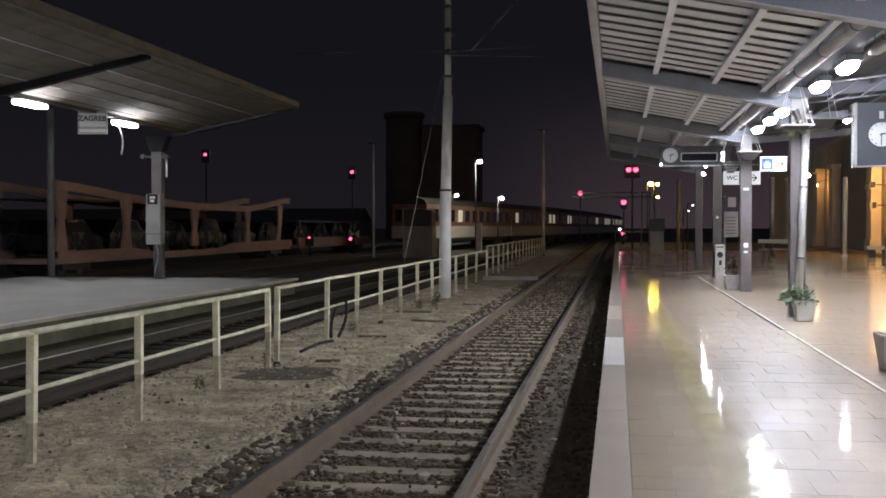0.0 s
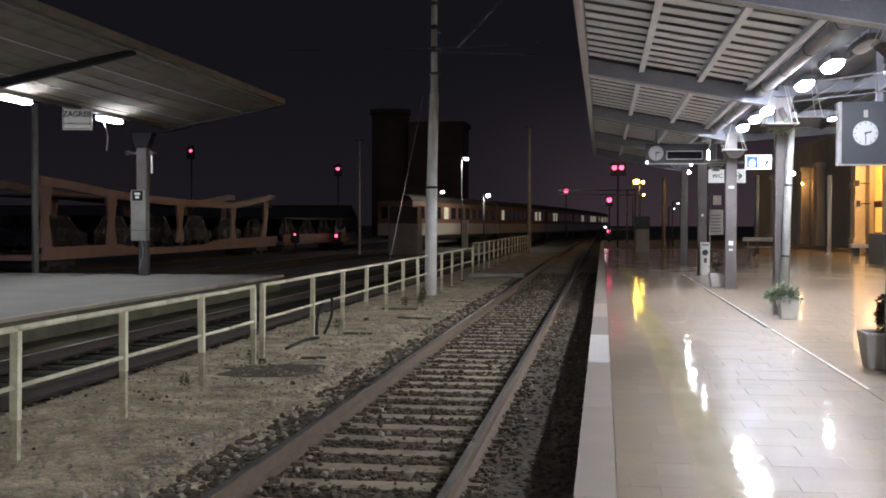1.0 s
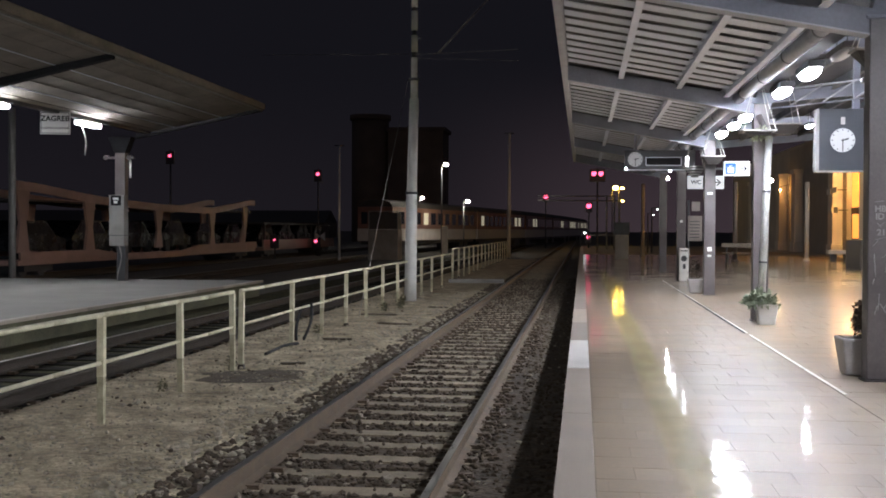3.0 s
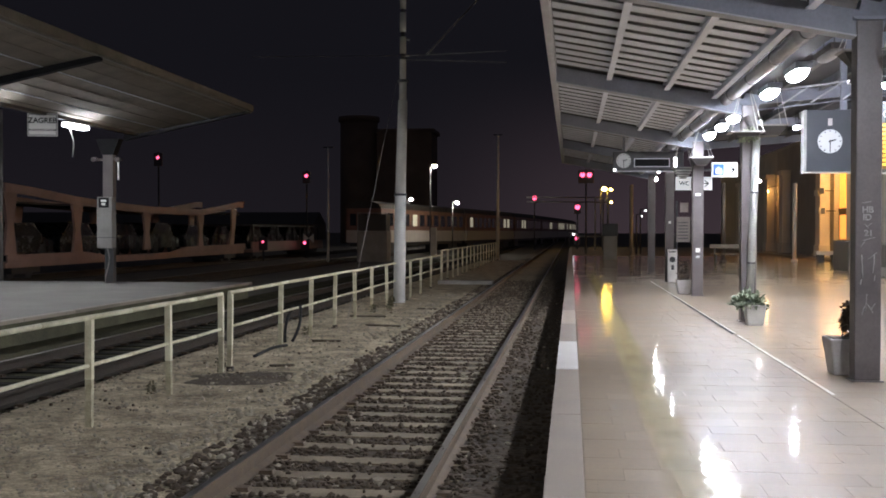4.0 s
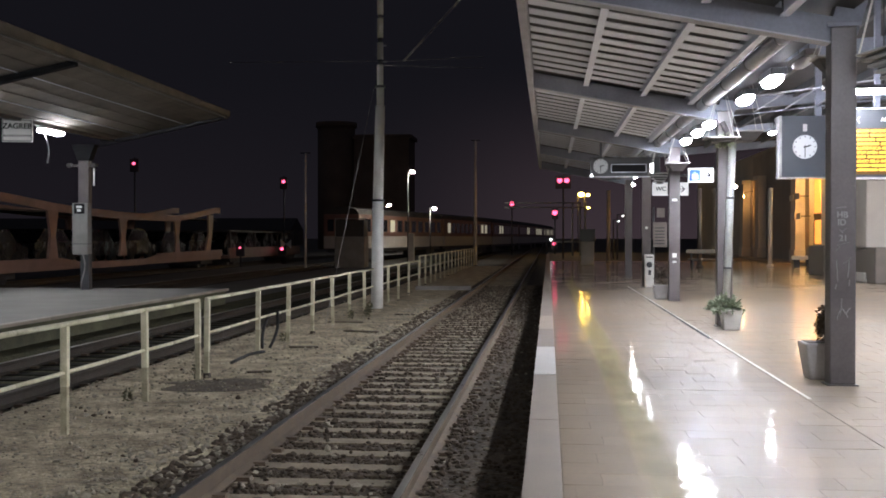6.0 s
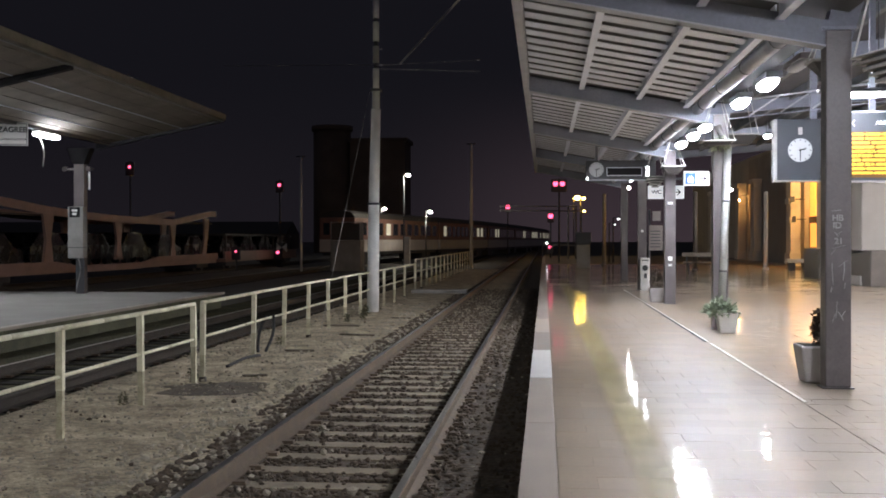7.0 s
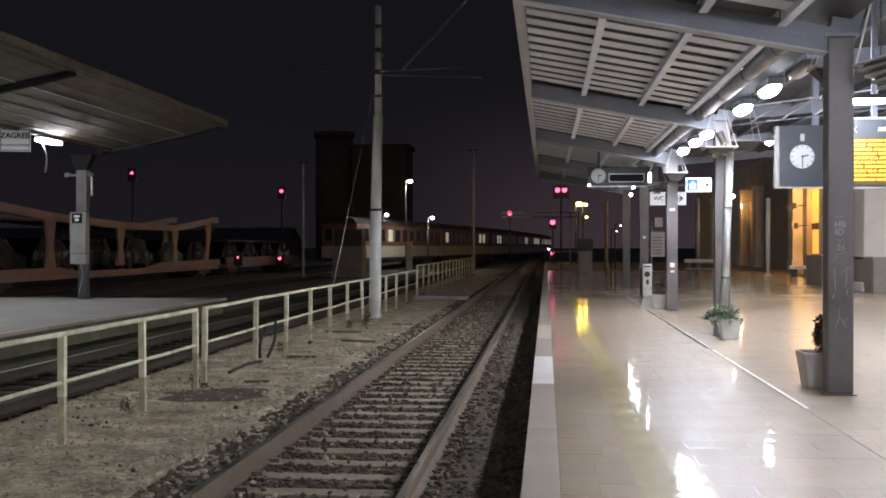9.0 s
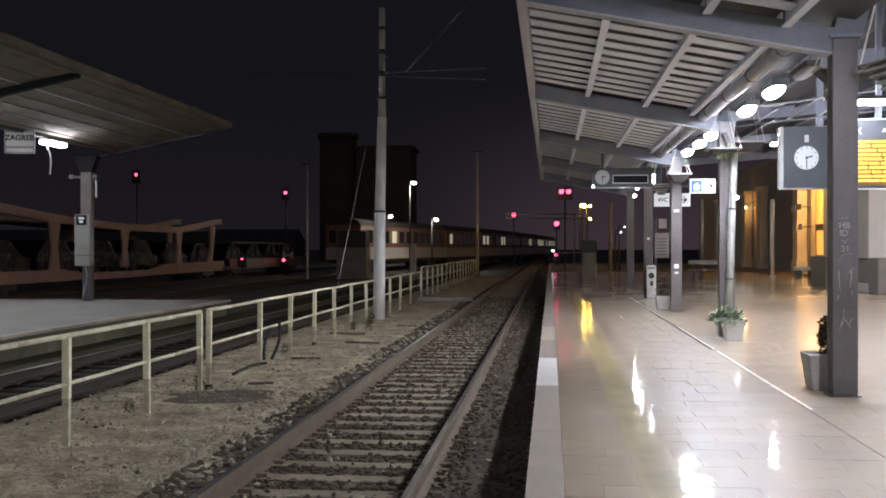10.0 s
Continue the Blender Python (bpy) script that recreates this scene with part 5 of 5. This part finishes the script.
# small amber-lit plates beside the bright doorway
for y, z in ((64.9, 3.66), (63.4, 3.72), (64.6, 2.66), (63.1, 2.62)):
    k = thing("wall_plate", "small square pale plate beside the lit doorway", "sign", (FACADE_X - 0.63, y, z), "plates by the doorway")
    part("face", B(-0.03, 0.0, -0.5, 0.5, -0.16, 0.16, bevel=0.008), WHITE, k)
    part("fixing_bar", B(0.001, 0.62, -0.03, 0.03, -0.03, 0.03), DARK, k)
pb = thing("stone_bench", "pale stone bench slab before the station doorway", "bench", (12.05, 55.2, 0))
part("slab", B(-0.5, 0.6, 0, 0.6, 0.40, 0.58, bevel=0.03), PILASTER, pb)
part("support", B(-0.4, -0.1, 0.1, 0.5, 0, 0.399, bevel=0.01), DARK, pb), part("support", B(0.25, 0.5, 0.1, 0.5, 0, 0.399, bevel=0.01), DARK, pb)
for y, c in ((44.0, "grey brown vending cabinet on the platform"), (37.2, "grey brown metal cabinet on the platform")):
    k = thing("vending_cabinet", c, "cabinet", (10.4, y, 0))
    part("body", B(0.0, 0.8, 0, 2.6, 0, 1.15, bevel=0.02), CAB, k)
    part("front_panel", B(-0.02, -0.003, 0.1, 2.5, 0.1, 1.05), CAB, k)
for y in (53.5,):
    k = thing("bench", "wooden bench by the station wall", "bench", (FACADE_X - 0.85, y, 0.13))
    for j in range(3):
        part("seat_slat", B(0.05 + 0.14 * j, 0.17 + 0.14 * j, 0, 2.4, 0.42, 0.46), SLAT, k)
    part("back_slat", B(0.5, 0.54, 0, 2.4, 0.6, 0.85), SLAT, k)
    for yy in (0.2, 2.1):
        part("leg", B(0.05, 0.52, yy, yy + 0.07, 0, 0.42), DARK, k)
for x, y, m, h in ((11.0, 57.6, PILASTER, 3.9), (7.2, 55.0, STEEL_BROWN, 3.8), (3.49, 66.6, COL_GREY, 4.2)):
    k = thing("far_post", "slim canopy post further along the platform", "column", (x, y, 0))
    part("shaft", tube(bmesh.new(), (0, 0, 0), (0, 0, h), 0.11, n=14), m, k)
    part("foot", tube(bmesh.new(), (0, 0, 0), (0, 0, 0.12), 0.17, n=14), m, k)
nb = thing("notice_board", "small white notice board on a dark post", "notice board", (3.35, 36.6, 0))
part("post", tube(bmesh.new(), (0, 0.05, 0), (0, 0.05, 2.45), 0.035, n=8), DARK, nb)
part("sheet", B(-0.02, 0.42, -0.01, 0.03, 1.15, 1.95, bevel=0.005), CAB, nb)
part("small_sheet", B(0.1, 0.35, -0.012, 0.03, 2.1, 2.4, bevel=0.005), CAB, nb)
for k in range(6):
    part("print_bar", B(0.03, 0.34, -0.014, -0.011, 1.25 + 0.1 * k, 1.28 + 0.1 * k), DARK, nb)
for x0, y0 in ((6.4, 53.0),):
    k = thing("bench", "dull slatted bench further along the platform", "bench", (x0, y0, 0))
    for j in range(3):
        part("seat_slat", B(0, 1.9, 0.15 * j, 0.15 * j + 0.12, 0.44, 0.48), CAB, k)
    part("back_slat", B(0, 1.9, 0.5, 0.54, 0.72, 0.90), CAB, k)
    for xx in (0.2, 1.6):
        part("leg", B(xx, xx + 0.07, 0, 0.54, 0, 0.44), DARK, k)
        part("back_post", B(xx, xx + 0.07, 0.54, 0.60, 0, 0.9), DARK, k)
pr = thing("portico_pier", "broad pale stone pier on the platform", "pier", (10.9, 38.9, 0))
part("shaft", B(-0.5, 0.5, -0.6, 0.6, 0.3, 4.7, bevel=0.03), PILASTER, pr)
part("foot", B(-0.58, 0.58, -0.68, 0.68, 0.0, 0.3, bevel=0.03), PILASTER, pr)
tagged(part("wall_south", B(-0.1, 17, -12.4, -12.1, 0, 6), PLASTER), "plain plaster wall closing the platform", "wall", kind="structure")

# ---- floor tiles, laid in courses with shifted joints ----
TW, TD = 0.47, 0.33
tile_me = mesh_of("floor_tile", B(-TW / 2 + 0.0012, TW / 2 - 0.0012, -TD / 2 + 0.0012, TD / 2 - 0.0012, -0.0045, 0.0), TILE)
rng = random.Random(2)
rest_v, rest_f = [], []
near_count = 0
course = 0
y = 4.6 - 32 * TD
while y < 70:
    shift = (course % 2) * TW / 2 + (0.07 if course % 5 == 3 else 0)
    x = INNER + TW / 2 + shift - TW
    while x < FACADE_X - TW:
        if x - TW / 2 > INNER - 0.001 or x + TW / 2 > INNER + 0.008:
            x0, x1 = max(INNER, x - TW / 2), x + TW / 2
            tilt = (rng.gauss(0, 0.0008), rng.gauss(0, 0.0008))
            if near_count < 300 and x < 3.3 and x0 > INNER and 4.5 < y < 19:
                o = piece("floor_tile", tile_me, platform, (x, y, rng.uniform(-0.0006, 0.0006)))
                o.rotation_euler = (*tilt, 0)
                near_count += 1
            else:
                a, b = (x1 - x0) / 2 - 0.002, TD / 2 - 0.002
                cx, z = (x0 + x1) / 2, rng.uniform(-0.0006, 0.0006)
                k = len(rest_v)
                for sx, sy in ((-1, -1), (1, -1), (1, 1), (-1, 1)):
                    rest_v.append((cx + sx * a, y + sy * b, z + sy * b * tilt[0] - sx * a * tilt[1]))
                for sx, sy in ((-1, -1), (1, -1), (1, 1), (-1, 1)):
                    rest_v.append((cx + sx * a, y + sy * b, -0.0045))
                rest_f.append((k, k + 1, k + 2, k + 3))
                for i in range(4):
                    rest_f.append((k + i, k + 4 + i, k + 4 + (i + 1) % 4, k + (i + 1) % 4))
        x += TW
    y += TD
    course += 1
me = bpy.data.meshes.new("floor_tiles")
me.from_pydata(rest_v, [], rest_f)
me.materials.append(TILE)
ft = new("floor_tiles", me)
ft.parent = platform
tagged(ft, kind="stuff")
for f in me.polygons:
    f.flip() if f.normal.z < -0.5 else None
# worn yellow safety line
yl = thing("safety_line", "worn yellow safety line painted along the platform", "floor marking", kind="structure")
for k in range(19):
    part("line_segment", B(0.50, 0.94, 4.6 + 2 * k, 6.6 + 2 * k, 0.0008, 0.0022), LINE_YELLOW, yl)
